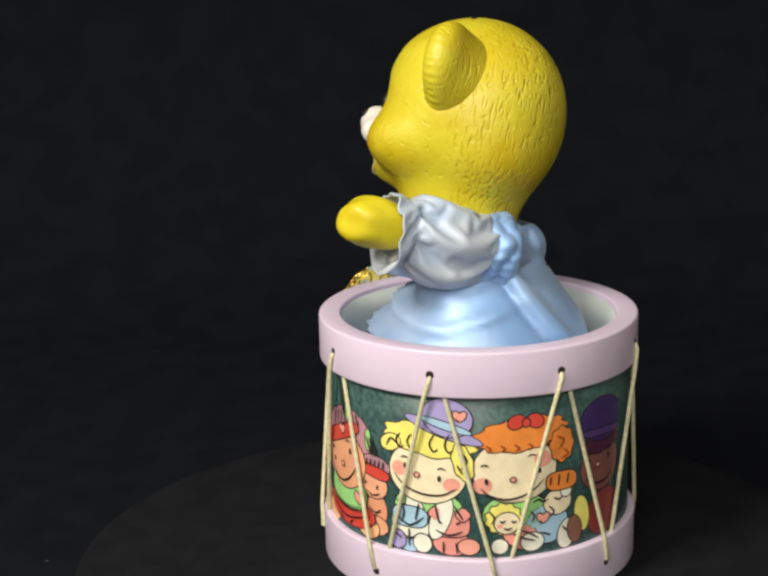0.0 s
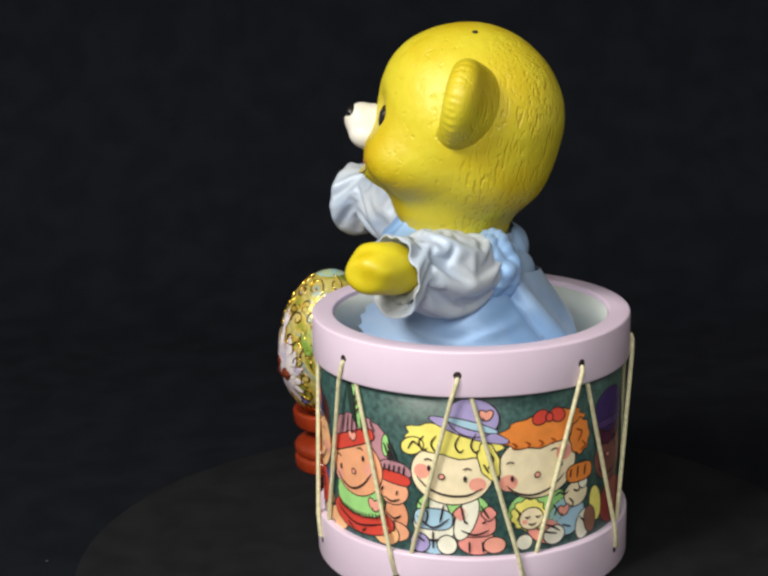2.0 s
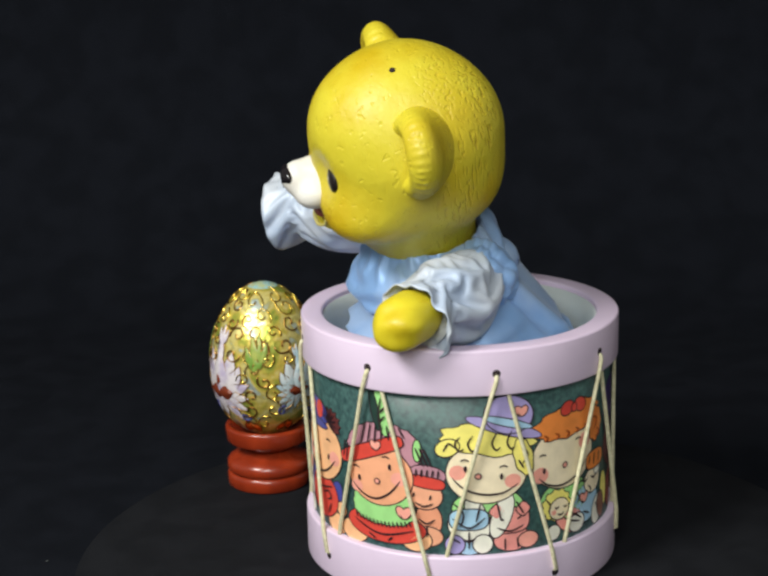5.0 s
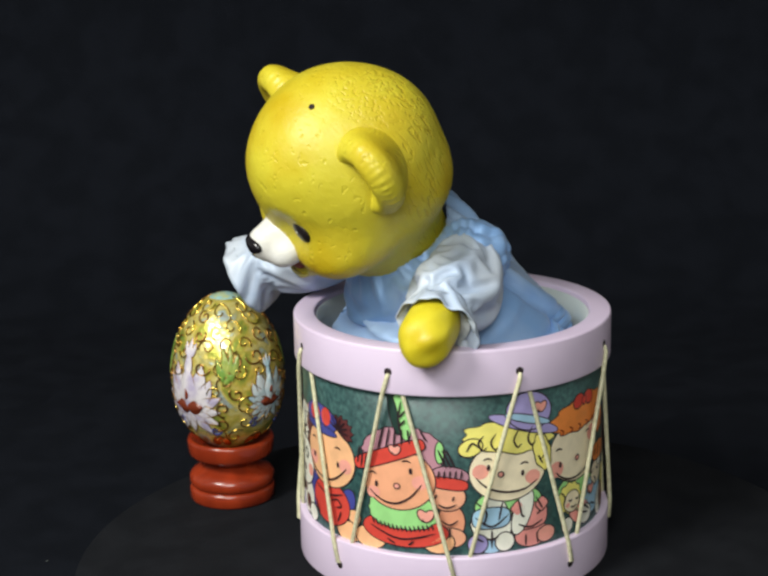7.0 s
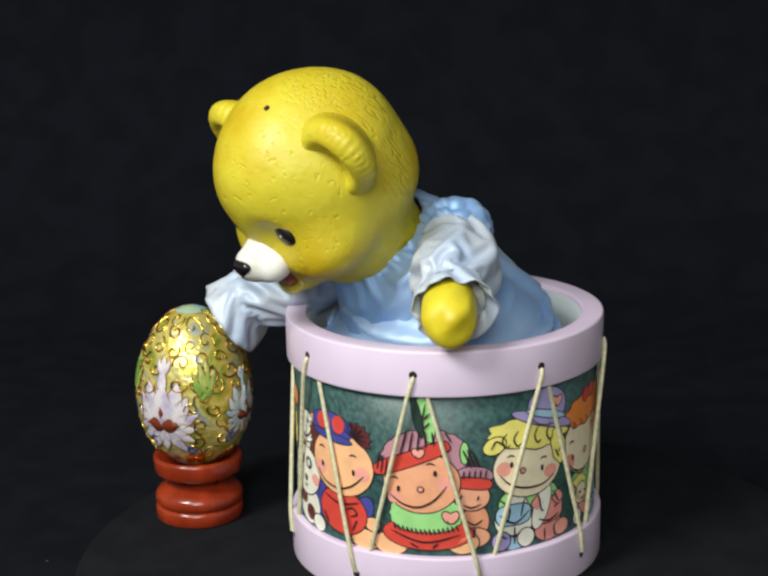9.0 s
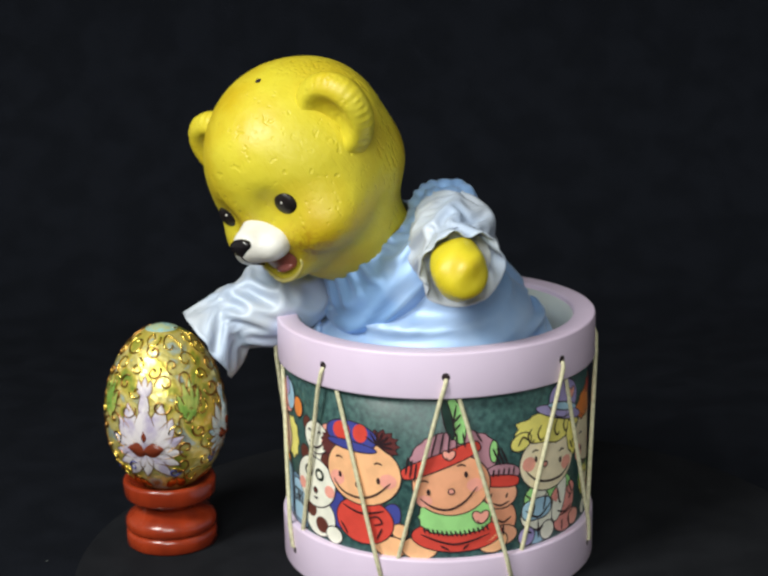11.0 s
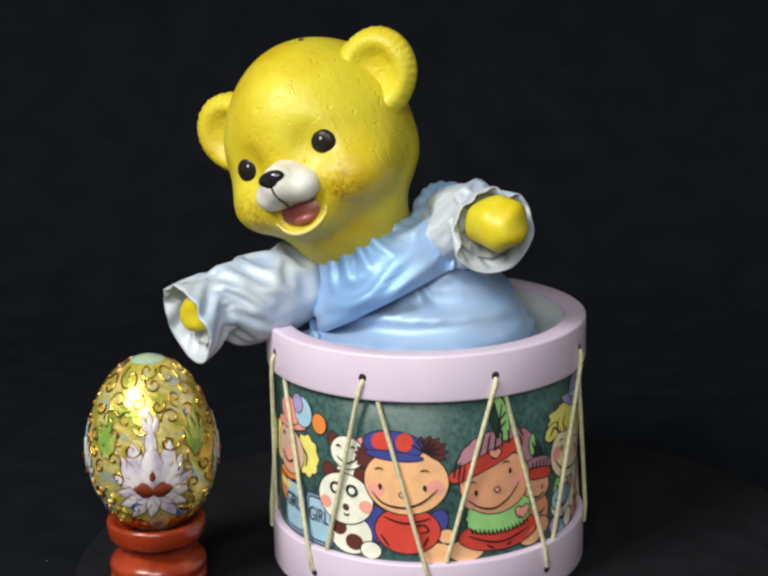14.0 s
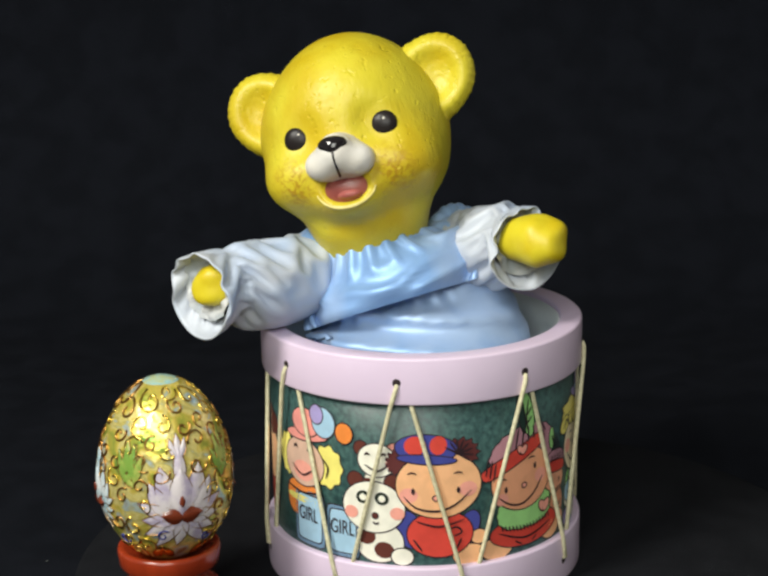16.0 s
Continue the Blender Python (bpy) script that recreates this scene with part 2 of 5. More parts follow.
def join(a, b, k):
    h = np.clip(0.5 + 0.5 * (b - a) / k, 0, 1)
    return b + (a - b) * h - k * h * (1 - h)


def cut(a, b, k):
    return -join(-a, b, k)


# ---- the added unseen room and the black cloth ----
def box(lo, hi):
    bm = bmesh.new()
    bmesh.ops.create_cube(bm, size=1, matrix=Matrix.Translation((Vector(lo) + Vector(hi)) / 2) @ Matrix.Diagonal((*(Vector(hi) - Vector(lo)), 1)))
    return bm


def flat_shaded(ob):
    ob.data.shade_flat()
    return ob


def room():
    # unseen shell added round the toys, closes the place and bounces light
    for name, lo, hi in (("floor", (-1.6, -2, -0.84), (1.6, 1.4, -0.74)), ("ceiling", (-1.6, -2, 1.7), (1.6, 1.4, 1.8)),
                         ("wall_north", (-1.6, 1.3, -0.74), (1.6, 1.4, 1.7)), ("wall_south", (-1.6, -2, -0.74), (1.6, -1.9, 1.7)),
                         ("wall_west", (-1.6, -1.9, -0.74), (-1.5, 1.3, 1.7)), ("wall_east", (1.5, -1.9, -0.74), (1.6, 1.3, 1.7))):
        ob = flat_shaded(finish(name, box(lo, hi), BOUNCE_PAINT))
        tagged(ob, "plain painted " + name.split("_")[0] + " of the added unseen room", name.split("_")[0], kind="structure")
    table = flat_shaded(finish("table", box((-0.9, -0.3, -0.74), (0.9, 0.85, -0.03)), BLACK_CLOTH))
    tagged(table, "table fully covered in black cloth", "table", kind="structure")
    # one sheet that lies on the table and rises behind it
    bm = bmesh.new()
    rows = []
    path = [(-0.3, 0.0)] + [(0.42 + 0.22 * math.sin(a), 0.22 - 0.22 * math.cos(a)) for a in np.linspace(0, math.pi / 2, 12)] + [(0.64, 1.5)]
    path = [(y, z) for y, z in path]
    for i, (y, z) in enumerate(path):
        rows.append([bm.verts.new((x, y + (0.006 * noise.noise(Vector((x * 4, z * 2, 3))) if i > 8 else 0), z - 0.024)) for x in np.linspace(-0.9, 0.9, 40)])
    for a, b in zip(rows, rows[1:]):
        for i in range(39):
            bm.faces.new((a[i], a[i + 1], b[i + 1], b[i]))
    cloth = finish("backdrop", bm, BLACK_CLOTH)
    tagged(cloth, "seamless black cloth backdrop sweeping up behind the toys", "backdrop", kind="structure")
    speck = finish("lint", lathe([(0, 0), (0.5, 0.1), (0.7, 0.3), (0.3, 0.5), (0, 0.6)], 10), material("grey_lint", (0.12, 0.13, 0.12), 0.9))
    speck.location = (-0.199, 0.05, -0.024)
    tagged(speck, "tiny pale lint speck on the black cloth", "lint")


room()


def turning_plate():
    plate = new("turntable")
    part("felt_top", lathe([(0, -4), (169, -4), (171, -2.6), (170.6, -0.8), (168.5, 0), (120, 0), (60, 0), (0, 0)], 160), PLATE_CLOTH, plate)
    part("base", lathe([(0, -24), (165, -24), (168, -22), (168, -5), (166, -4.2), (0, -4.2)], 128), BLACK_CLOTH, plate, "black round base")
    return tagged(plate, "round display turntable covered in black felt", "turntable")


TURNTABLE = turning_plate()


# ---- the drum ----
RIM, SHELL, BAND, HEIGHT = 70.0, 66.7, 69.8, 110.8
HOLE_ANGLE, HOLE_Z, LOW_Z = -152.65, 99.9, 9.5


def round_hoop(outer, inner, low, high, soft=1.2):
    corner = []
    for cx, cz, a0 in ((outer - soft, low + soft, -90), (outer - soft, high - soft, 0), (inner + soft, high - soft, 90), (inner + soft, low + soft, 180)):
        corner += [(cx + soft * math.cos(radians(a0 + s)), cz + soft * math.sin(radians(a0 + s))) for s in (0, 30, 60, 90)]
    return lathe(corner + corner[:1], 160)


def on_wall(angle, z, r=SHELL):
    a = radians(angle)
    return Vector((r * math.cos(a), r * math.sin(a), z)) * MM


def decal(angle, z, w, h, lift, turn=0.0, power=2.0, wave=0.0, waves=0, lined=True):
    """A flat printed patch that follows the wall, with a dark outline: half sizes w, h in mm."""
    bm = bmesh.new()
    n = 40
    c, s = math.cos(radians(turn)), math.sin(radians(turn))
    last = None
    steps = [0, 0.25, 0.5, 0.75, 1] + ([1.0001] if lined else [])
    for k, step in enumerate(steps):
        row = []
        edge = 0.55 if step > 1 else 0
        for i in range(n if k else 1):
            a = 2 * math.pi * i / n
            ca, sa = math.cos(a), math.sin(a)
            rad = (abs(ca) ** power + abs(sa) ** power) ** (-1 / power) * (1 + wave * math.cos(waves * a)) * step
            u, v = (w + edge) * ca * rad, (h + edge) * sa * rad
            u, v = u * c - v * s, u * s + v * c
            row.append(bm.verts.new(on_wall(angle + math.degrees(u / SHELL), z + v, SHELL + lift - (0.02 if edge else 0))))
        for i in range(n if last else 0):
            j = (i + 1) % n
            f = bm.faces.new((last[0], row[i], row[j]) if len(last) == 1 else (last[i], row[i], row[j], last[j]))
            f.material_index = 0 if edge else 1
        last = row
    return bm


INKS = {}


def ink(rgb):
    if rgb not in INKS:
        INKS[rgb] = material("print_ink", rgb, 0.42, tuple(c * 0.9 for c in rgb), 150)
    return INKS[rgb]


LINE = (0.03, 0.015, 0.02)
PEACH, CREAM, ORANGE, RED, PINK, LEAF = (0.95, 0.52, 0.27), (0.95, 0.82, 0.58), (0.90, 0.28, 0.06), (0.70, 0.07, 0.05), (0.88, 0.34, 0.30), (0.36, 0.72, 0.26)
BLONDE, LILACK, SKY, NAVY, BROWN, PALE = (0.95, 0.85, 0.22), (0.42, 0.36, 0.68), (0.40, 0.62, 0.80), (0.06, 0.07, 0.32), (0.13, 0.035, 0.025), (0.92, 0.90, 0.78)
ROSE, STEEL = (0.92, 0.40, 0.32), (0.16, 0.28, 0.42)


def print_figure(drum, name, label, patches):
    """patches: angle, height, half width, half height, ink, and if wanted turn, power, wave, waves, lined."""
    base = None
    for i, patch in enumerate(patches):
        angle, z, w, h, rgb = patch[:5]
        turn, power, wave, waves, lined = (list(patch[5:]) + [0, 2, 0, 0, 1][len(patch) - 5:])
        bm = decal(angle, z, w, h, 0.08 + 0.045 * i, turn, power, wave, waves, lined)
        ob = part(name if base is None else "printed_patch", bm, [ink(LINE), ink(rgb)], base or drum, label if base is None else "")
        base = base or ob
    return base


def strokes(figure, paths, rgb=LINE, width=0.42, lift=0.8):
    """Thin printed lines: each path is angle, height pairs, smoothed into a ribbon on the wall."""
    for path in paths:
        bm = bmesh.new()
        n = 12
        knots = [Vector(p) for p in path]
        pts = []
        for i in range(n + 1):
            u = i / n * (len(knots) - 1)
            k = min(int(u), len(knots) - 2)
            f = u - k
            p0, p1, p2, p3 = knots[max(k - 1, 0)], knots[k], knots[k + 1], knots[min(k + 2, len(knots) - 1)]
            pts.append(0.5 * (2 * p1 + (p2 - p0) * f + (2 * p0 - 5 * p1 + 4 * p2 - p3) * f * f + (3 * p1 - p0 - 3 * p2 + p3) * f ** 3))
        rows = []
        for i, p in enumerate(pts):
            d = pts[min(i + 1, n)] - pts[max(i - 1, 0)]
            d = Vector((d.x * SHELL * math.pi / 180, d.y)).normalized()
            w = width * (1 - 0.7 * abs(2 * i / n - 1) ** 3)
            rows.append([bm.verts.new(on_wall(p.x + math.degrees(-d.y * w * s / SHELL), p.y + d.x * w * s, SHELL + lift)) for s in (-1, 1)])
        for a, b in zip(rows, rows[1:]):
            bm.faces.new((a[0], a[1], b[1], b[0]))
        part("ink_line", bm, ink(rgb), figure)


def face(fig, eyes, nose, smile, brows=(), rgb=LINE, size=1.0):
    """Dot eyes, a small nose, a smile and brows, each at angle, height on the wall."""
    for angle, z in eyes:
        part("printed_dot", decal(angle, z, 0.75 * size, 1.35 * size, 0.85, 0, 2, 0, 0, 0), [ink(rgb), ink(rgb)], fig)
    if nose:
        part("printed_dot", decal(*nose, 1.0 * size, 0.9 * size, 0.85, 0, 2, 0, 0, 1), [ink(rgb), ink(ROSE)], fig)
    strokes(fig, [smile], rgb=rgb, width=0.46)
    strokes(fig, [[(a - 1.6 * size, z - 0.7), (a, z), (a + 1.6 * size, z - 0.7)] for a, z in brows], rgb=rgb, width=0.34)


def drum():
    root = new("toy_drum")
    tagged(root, "lilac toy drum with cream lacing and printed green sides", "toy drum")
    part("top_rim", round_hoop(RIM, 60.5, 91.2, HEIGHT, 1.0), LILAC, root, "smooth lilac plastic top rim")
    part("bottom_rim", round_hoop(BAND, 60.5, 0, 21.2, 1.0), LILAC, root, "smooth lilac plastic bottom rim")
    part("shell", lathe([(SHELL, 3), (SHELL, 50), (SHELL, 108), (64.8, 108), (64.8, 50), (64.8, 3), (SHELL, 3)], 160), PRINT_GREEN, root, "dark green printed drum wall")
    part("liner", lathe([(60.3, 30), (60.3, 100), (60.3, 108.6), (59.6, 108.8), (59.4, 98), (59.4, 30), (60.3, 30)], 128), LINER, root, "pale grey inner lining")
    part("inner_floor", lathe([(0, 60), (59.3, 60), (59.3, 58), (0, 58)], 64), LINER, root, "pale grey inner board")
    for k in range(8):
        a = HOLE_ANGLE + 45 * k
        # a cord leaves the upper hole and runs down behind the lower rim
        top = [on_wall(a, HOLE_Z, RIM - 3), on_wall(a, HOLE_Z - 0.5, RIM + 0.5), on_wall(a - 0.4, HOLE_Z - 2.5, RIM + 1.0), on_wall(a - 2.0, 91, RIM + 0.9)]
        low = [on_wall(a - 17.0, 22.5, SHELL + 1.6), on_wall(a - 17.8, 18, SHELL + 1.2)]
        part("cord", tube(top + [top[-1].lerp(low[0], s) for s in (0.33, 0.66)] + low, 0.95 * MM), CORD, root)
        # another comes from behind the upper rim and enters the lower hole
        high = [on_wall(a + 4.2, 95, SHELL + 1.2), on_wall(a + 4.6, 91, SHELL + 1.4)]
        end = [on_wall(a + 20.4, 21, BAND + 1.0), on_wall(a + 22.3, LOW_Z + 2, BAND + 0.9), on_wall(a + 22.5, LOW_Z, BAND - 3)]
        part("cord", tube(high + [high[-1].lerp(end[0], s) for s in (0.33, 0.66)] + end, 0.95 * MM), CORD, root)
        for angle, z, r in ((a, HOLE_Z + 0.9, RIM), (a + 22.5, LOW_Z + 0.2, BAND)):
            eyelet = part("lace_hole", lathe([(0, 0.12), (1.3, 0.1), (1.75, 0), (1.7, -0.8), (0, -0.8)], 14), HOLE, root)
            eyelet.matrix_local = Matrix.Translation(on_wall(angle, z, r)) @ Matrix.Rotation(radians(angle), 4, "Z") @ Matrix.Rotation(radians(90), 4, "Y")
    nick = part("nick", lathe([(0, 0.1), (1.2, 0.08), (1.6, 0), (0, -0.5)], 12), HOLE, root, "small dark nick in the rim")
    nick.location = on_wall(-115, HEIGHT - 0.12, 62.6)
    figures(root)
    return root


def figures(root):
    fig = print_figure(root, "printed_figure", "printed figure in a lavender hat with yellow hair", [
        (-110, 42, 15, 8, LEAF), (-114, 38, 4, 10, PALE, 20), (-105, 38, 4, 10, PALE, -20), (-101.5, 71, 10, 9, ROSE, 0, 2, 0.06, 9),
        (-110.3, 57.5, 17, 13.3, CREAM), (-121, 57.8, 3.4, 3.2, ROSE, 0, 2, 0, 0, 0), (-101, 53, 3.6, 3, ROSE, 0, 2, 0, 0, 0),
        (-109.7, 71.5, 20, 6.5, BLONDE, -8, 2, 0.07, 9), (-124.5, 68.5, 5, 3.5, BLONDE, 20), (-97, 63, 4, 8, BLONDE, 15, 2, 0.06, 7),
        (-104, 76.3, 17, 2.6, LILACK, -18), (-102.5, 82, 10.5, 8, LILACK, -12), (-103, 78.6, 11, 1.5, SKY, -16), (-98.825, 83, 1.375, 2.31, ROSE, 35), (-97.175, 83, 1.375, 2.31, ROSE, -35), (-98, 82.9, 1.32, 1.43, ROSE, 0, 2, 0, 0, 0)])
    face(fig, ((-118.2, 59.6), (-105.4, 55.6)), (-113.7, 56.2), [(-122.8, 55.6), (-118.6, 50.8), (-112, 48.2), (-104.6, 48.4), (-99.4, 51.6)], ((-118.5, 63.6), (-104.6, 60.2)))
    strokes(fig, [[(a, 74.5 + 0.1 * (a + 110)), (a - 1.8, 70.5), (a - 0.4, 67.2), (a + 1.2, 68.4)] for a in (-120, -115.5, -107, -101.5)] + [[(-126, 67), (-124, 70.5), (-121.5, 68.5)], [(-98, 68), (-95.5, 64), (-97.5, 60)], [(-99, 62), (-97, 58)]])
    strokes(fig, [[(-113, 44), (-114.5, 36)], [(-107, 44), (-105.5, 36)], [(-123, 45), (-119, 40), (-120, 34)], [(-100, 44), (-97, 38)]])
    fig = print_figure(root, "printed_doll", "printed pale blue baby doll", [
        (-117, 27, 7, 5.5, SKY), (-117.5, 35, 8, 7, PALE), (-117, 37, 8, 4.5, SKY, 0, 3), (-112, 26, 4, 4, PALE), (-122, 26, 4, 4, LILACK)])
    strokes(fig, [[(-123, 38), (-117, 33.5), (-111, 38)], [(-119.5, 29), (-117, 27.5), (-114.5, 29)], [(-117, 32), (-117, 24)], [(-123, 29), (-120, 27)]])
    fig = print_figure(root, "printed_toy", "printed coral toy cat", [
        (-101, 27, 8, 5, PINK), (-102, 35.5, 8.5, 5.5, PINK, 0, 3), (-107, 40, 2.5, 2.5, PINK, 45, 4), (-97, 40, 2.5, 2.5, PINK, 45, 4), (-95, 26, 4.5, 3.4, ROSE)])
    strokes(fig, [[(-107, 33), (-102, 31), (-97, 33)], [(-104, 28), (-104, 23)], [(-99.5, 28), (-99, 23)], [(-106, 37), (-104.5, 36)], [(-99.5, 36), (-98, 37)]])
    fig = print_figure(root, "printed_figure", "printed figure with orange curls and a red bow", [
        (-78, 40, 14, 9, LEAF), (-78.2, 59.2, 17.9, 14, CREAM), (-90, 53, 4, 3.5, ROSE, 0, 2, 0, 0, 0), (-68, 63, 4, 3.5, ROSE, 0, 2, 0, 0, 0),
        (-76, 74.5, 20, 7, ORANGE, 6, 2, 0.07, 11), (-60.5, 68, 5.5, 7.5, ORANGE, 0, 2, 0.07, 8), (-78, 80, 3.6, 2.8, RED, 25), (-71, 80, 3.6, 2.8, RED, -25), (-74.5, 79.5, 1.5, 1.7, RED)])
    face(fig, ((-88.8, 55), (-69.6, 58.4)), (-79.3, 55.4), [(-90.8, 52), (-87, 48.4), (-80.6, 46.8), (-73.4, 49), (-68, 54)], ((-89.4, 62.2), (-72.4, 65.6)))
    strokes(fig, [[(a, 70.5), (a + 1.8, 69), (a + 0.4, 67.5)] for a in (-89, -84, -79, -74, -69)], rgb=(0.35, 0.06, 0.01))
    strokes(fig, [[(-63, 72), (-60, 70), (-62, 66)], [(-60, 66), (-58, 63.5), (-61, 62)]], rgb=(0.35, 0.06, 0.01))
    fig = print_figure(root, "printed_doll", "printed yellow-haired baby doll in a red wrap", [
        (-75.5, 29.5, 9, 5.2, PINK, -24), (-84, 26, 3.4, 3.2, PALE), (-82.6, 38.2, 7.4, 6.6, BLONDE, 0, 2, 0.08, 11), (-81.4, 36.2, 5.2, 4.6, CREAM), (-84, 35, 1.3, 1.1, ROSE, 0, 2, 0, 0, 0)])
    strokes(fig, [[(-84, 37.6), (-83, 36.8), (-82, 37.6)], [(-80, 37.4), (-79, 36.6), (-78, 37.4)], [(-82.8, 34.4), (-81.2, 33.6), (-79.6, 34.4)], [(-80, 32), (-76, 29.4), (-71, 27.6)], [(-77, 33), (-73, 31), (-70, 28.6)], [(-88, 42), (-86, 39), (-87, 36)]])
    fig = print_figure(root, "printed_toy", "printed blue toy bear", [
        (-66, 34, 9.5, 8.5, SKY), (-58, 28, 4.5, 6.5, PALE, -15), (-72, 27, 5, 4, PALE), (-62, 43, 6.5, 5.5, CREAM), (-58.5, 47, 2.5, 2.5, PALE), (-68.825, 37, 1.375, 2.31, ROSE, 35), (-67.175, 37, 1.375, 2.31, ROSE, -35), (-68, 36.9, 1.32, 1.43, ROSE, 0, 2, 0, 0, 0), (-60.5, 52.1, 7.3, 3.9, ORANGE, 0, 3)])
    strokes(fig, [[(-73, 41), (-71.5, 38.5), (-72.5, 36)], [(-66, 42), (-64, 39.5), (-65, 37)], [(-64, 45.4), (-62, 44.2), (-60, 45.4)], [(-65.5, 51), (-65, 54.6)], [(-62.2, 50.2), (-61.6, 55.4)], [(-58.6, 50.4), (-57.8, 55)], [(-60.5, 32), (-58, 29)], [(-69, 31), (-65, 29)], [(-72, 44.4), (-70, 45.6), (-68, 44.2), (-66, 45.4)]])
    fig = print_figure(root, "printed_figure", "printed figure in a purple hat", [
        (-38, 32, 12, 10, (0.30, 0.05, 0.05)), (-51, 35, 4, 8, BLONDE, 10), (-54.5, 29, 3.6, 6, (0.30, 0.14, 0.10), 10), (-40.5, 54, 13, 11.5, (0.24, 0.09, 0.08)), (-40.5, 63.5, 13.5, 4.2, (0.09, 0.02, 0.05), 0, 2, 0.08, 11),
        (-40, 74, 14, 9.5, (0.06, 0.03, 0.15), -6), (-41, 68.4, 15, 1.6, (0.10, 0.05, 0.20), -4)])
    face(fig, ((-48, 57), (-37, 57)), (-43.5, 54.6), [(-50, 50), (-45, 46.6), (-39, 46.4), (-34, 49)], ((-48, 61), (-37, 61)))
    fig = print_figure(root, "printed_figure", "printed figure with a red headband and green bib", [
        (-149.5, 64.5, 18.4, 12, (0.52, 0.26, 0.32), 6, 2, 0.03, 17), (-149, 81, 3.2, 10, LEAF, 12), (-152, 82, 1.6, 9, (0.02, 0.05, 0.04), 12),
        (-162.5, 25.5, 7.5, 4.8, PEACH), (-136, 27, 6.5, 4.8, PEACH), (-148.8, 31, 19, 7, RED), (-149.4, 39.5, 15, 7.6, LEAF, 0, 2.6, 0.03, 26), (-150.8, 53.6, 16.0, 13.2, (0.90, 0.42, 0.24)),
        (-160.5, 46.5, 3.2, 2.6, ROSE, 0, 2, 0, 0, 0), (-142.5, 53, 3.5, 3, ROSE, 0, 2, 0, 0, 0),
        (-154.6, 63.8, 17.2, 3.0, RED, 22, 4), (-152.45, 66.4, 1.25, 2.1, ROSE, 35), (-150.95, 66.4, 1.25, 2.1, ROSE, -35), (-151.7, 66.3, 1.2, 1.3, ROSE, 0, 2, 0, 0, 0), (-141.512, 38.6, 1.6875, 2.835, ROSE, 35), (-139.488, 38.6, 1.6875, 2.835, ROSE, -35), (-140.5, 38.5, 1.62, 1.755, ROSE, 0, 2, 0, 0, 0)])
    face(fig, ((-159, 50.6), (-145.8, 58)), (-151, 50.8), [(-162, 47.8), (-157.5, 44), (-151.7, 42.9), (-146, 46.4), (-141.8, 52.4)], ((-160.5, 55.6), (-147.4, 62.4)))
    strokes(fig, [[(a, 68.5 + 0.30 * (a + 150)), (-149 + (a + 149) * 0.75, 76)] for a in range(-158, -137, 3)] + [[(-166 + 1.5 * i, 66 - 1.5 * i), (-167 + 1.5 * i, 58 - 1.5 * i)] for i in range(3)] + [[(-133 - 1.5 * i, 68), (-130 - 1.5 * i, 60)] for i in range(3)])
    strokes(fig, [[(-161 + 1.6 * i, 35.2 - 1.8 * math.sin(math.pi * i / 14)), (-160.2 + 1.6 * i, 32.6 - 1.8 * math.sin(math.pi * i / 14))] for i in range(15)], width=0.4)
    strokes(fig, [[(-162, 32), (-150, 27.5), (-137, 31)], [(-155, 27), (-152, 25)], [(-145, 27), (-147, 25)], [(-149, 88), (-150, 80), (-149, 73)], [(-147.5, 84), (-149.6, 81)], [(-147.5, 80), (-149.8, 77)]])
    print_figure(root, "printed_doll", "printed little doll with a red headband", [
        (-131.5, 36, 5.6, 7.5, (0.80, 0.34, 0.20)), (-132, 29, 6.6, 4.2, (0.88, 0.42, 0.26)), (-131.6, 56.6, 7.6, 3.6, (0.5, 0.26, 0.32), -8), (-132.6, 47, 7.2, 5.8, (0.88, 0.42, 0.26)), (-132.2, 53, 7.8, 2.4, RED, -8, 3), (-135.4, 66.5, 1.6, 4.6, LEAF)])
    strokes(fig, [[(-137.2, 46.5), (-136.4, 48.4)], [(-131, 45.6), (-130.4, 47.6)], [(-136, 44), (-133, 42.6), (-129.6, 44)], [(-135, 37), (-132, 35), (-129, 37)], [(-132, 34), (-132, 29)]] + [[(-136 + 2 * i, 55.4), (-135.6 + 2 * i, 58.8)] for i in range(5)])
    fig = print_figure(root, "printed_figure", "printed figure in a blue cap and red shirt", [
        (-173, 25, 7, 4.5, PEACH), (165.5, 37, 5.5, 8.5, NAVY, 20), (-173.5, 37, 4.4, 7.5, NAVY, -24), (-169.5, 32.5, 3.4, 3.0, PEACH), (176.5, 35, 13.5, 10, RED), (-176, 69.5, 7, 6, (0.12, 0.03, 0.03), 0, 2, 0.16, 13), (162, 66, 4.5, 5, (0.12, 0.03, 0.03), 0, 2, 0.16, 13),
        (176.2, 56.3, 17.5, 14, PEACH), (165.5, 52, 3.8, 3.2, ROSE, 0, 2, 0, 0, 0), (-173.5, 54, 3.8, 3.2, ROSE, 0, 2, 0, 0, 0),
        (171.8, 72, 12.5, 6, NAVY, -4), (168, 73.5, 4.5, 4, RED, 10, 2, 0, 0, 0), (176, 73.5, 3.5, 4, RED, -10, 2, 0, 0, 0), (172, 67.5, 12, 1.8, NAVY, -4)])
    face(fig, ((167.1, 54), (182.9, 54)), (175, 50.9), [(164, 51.6), (168, 46.8), (175.4, 45.2), (182, 47.8), (187.4, 53.4)], ((166.8, 62), (182.9, 61.8)))
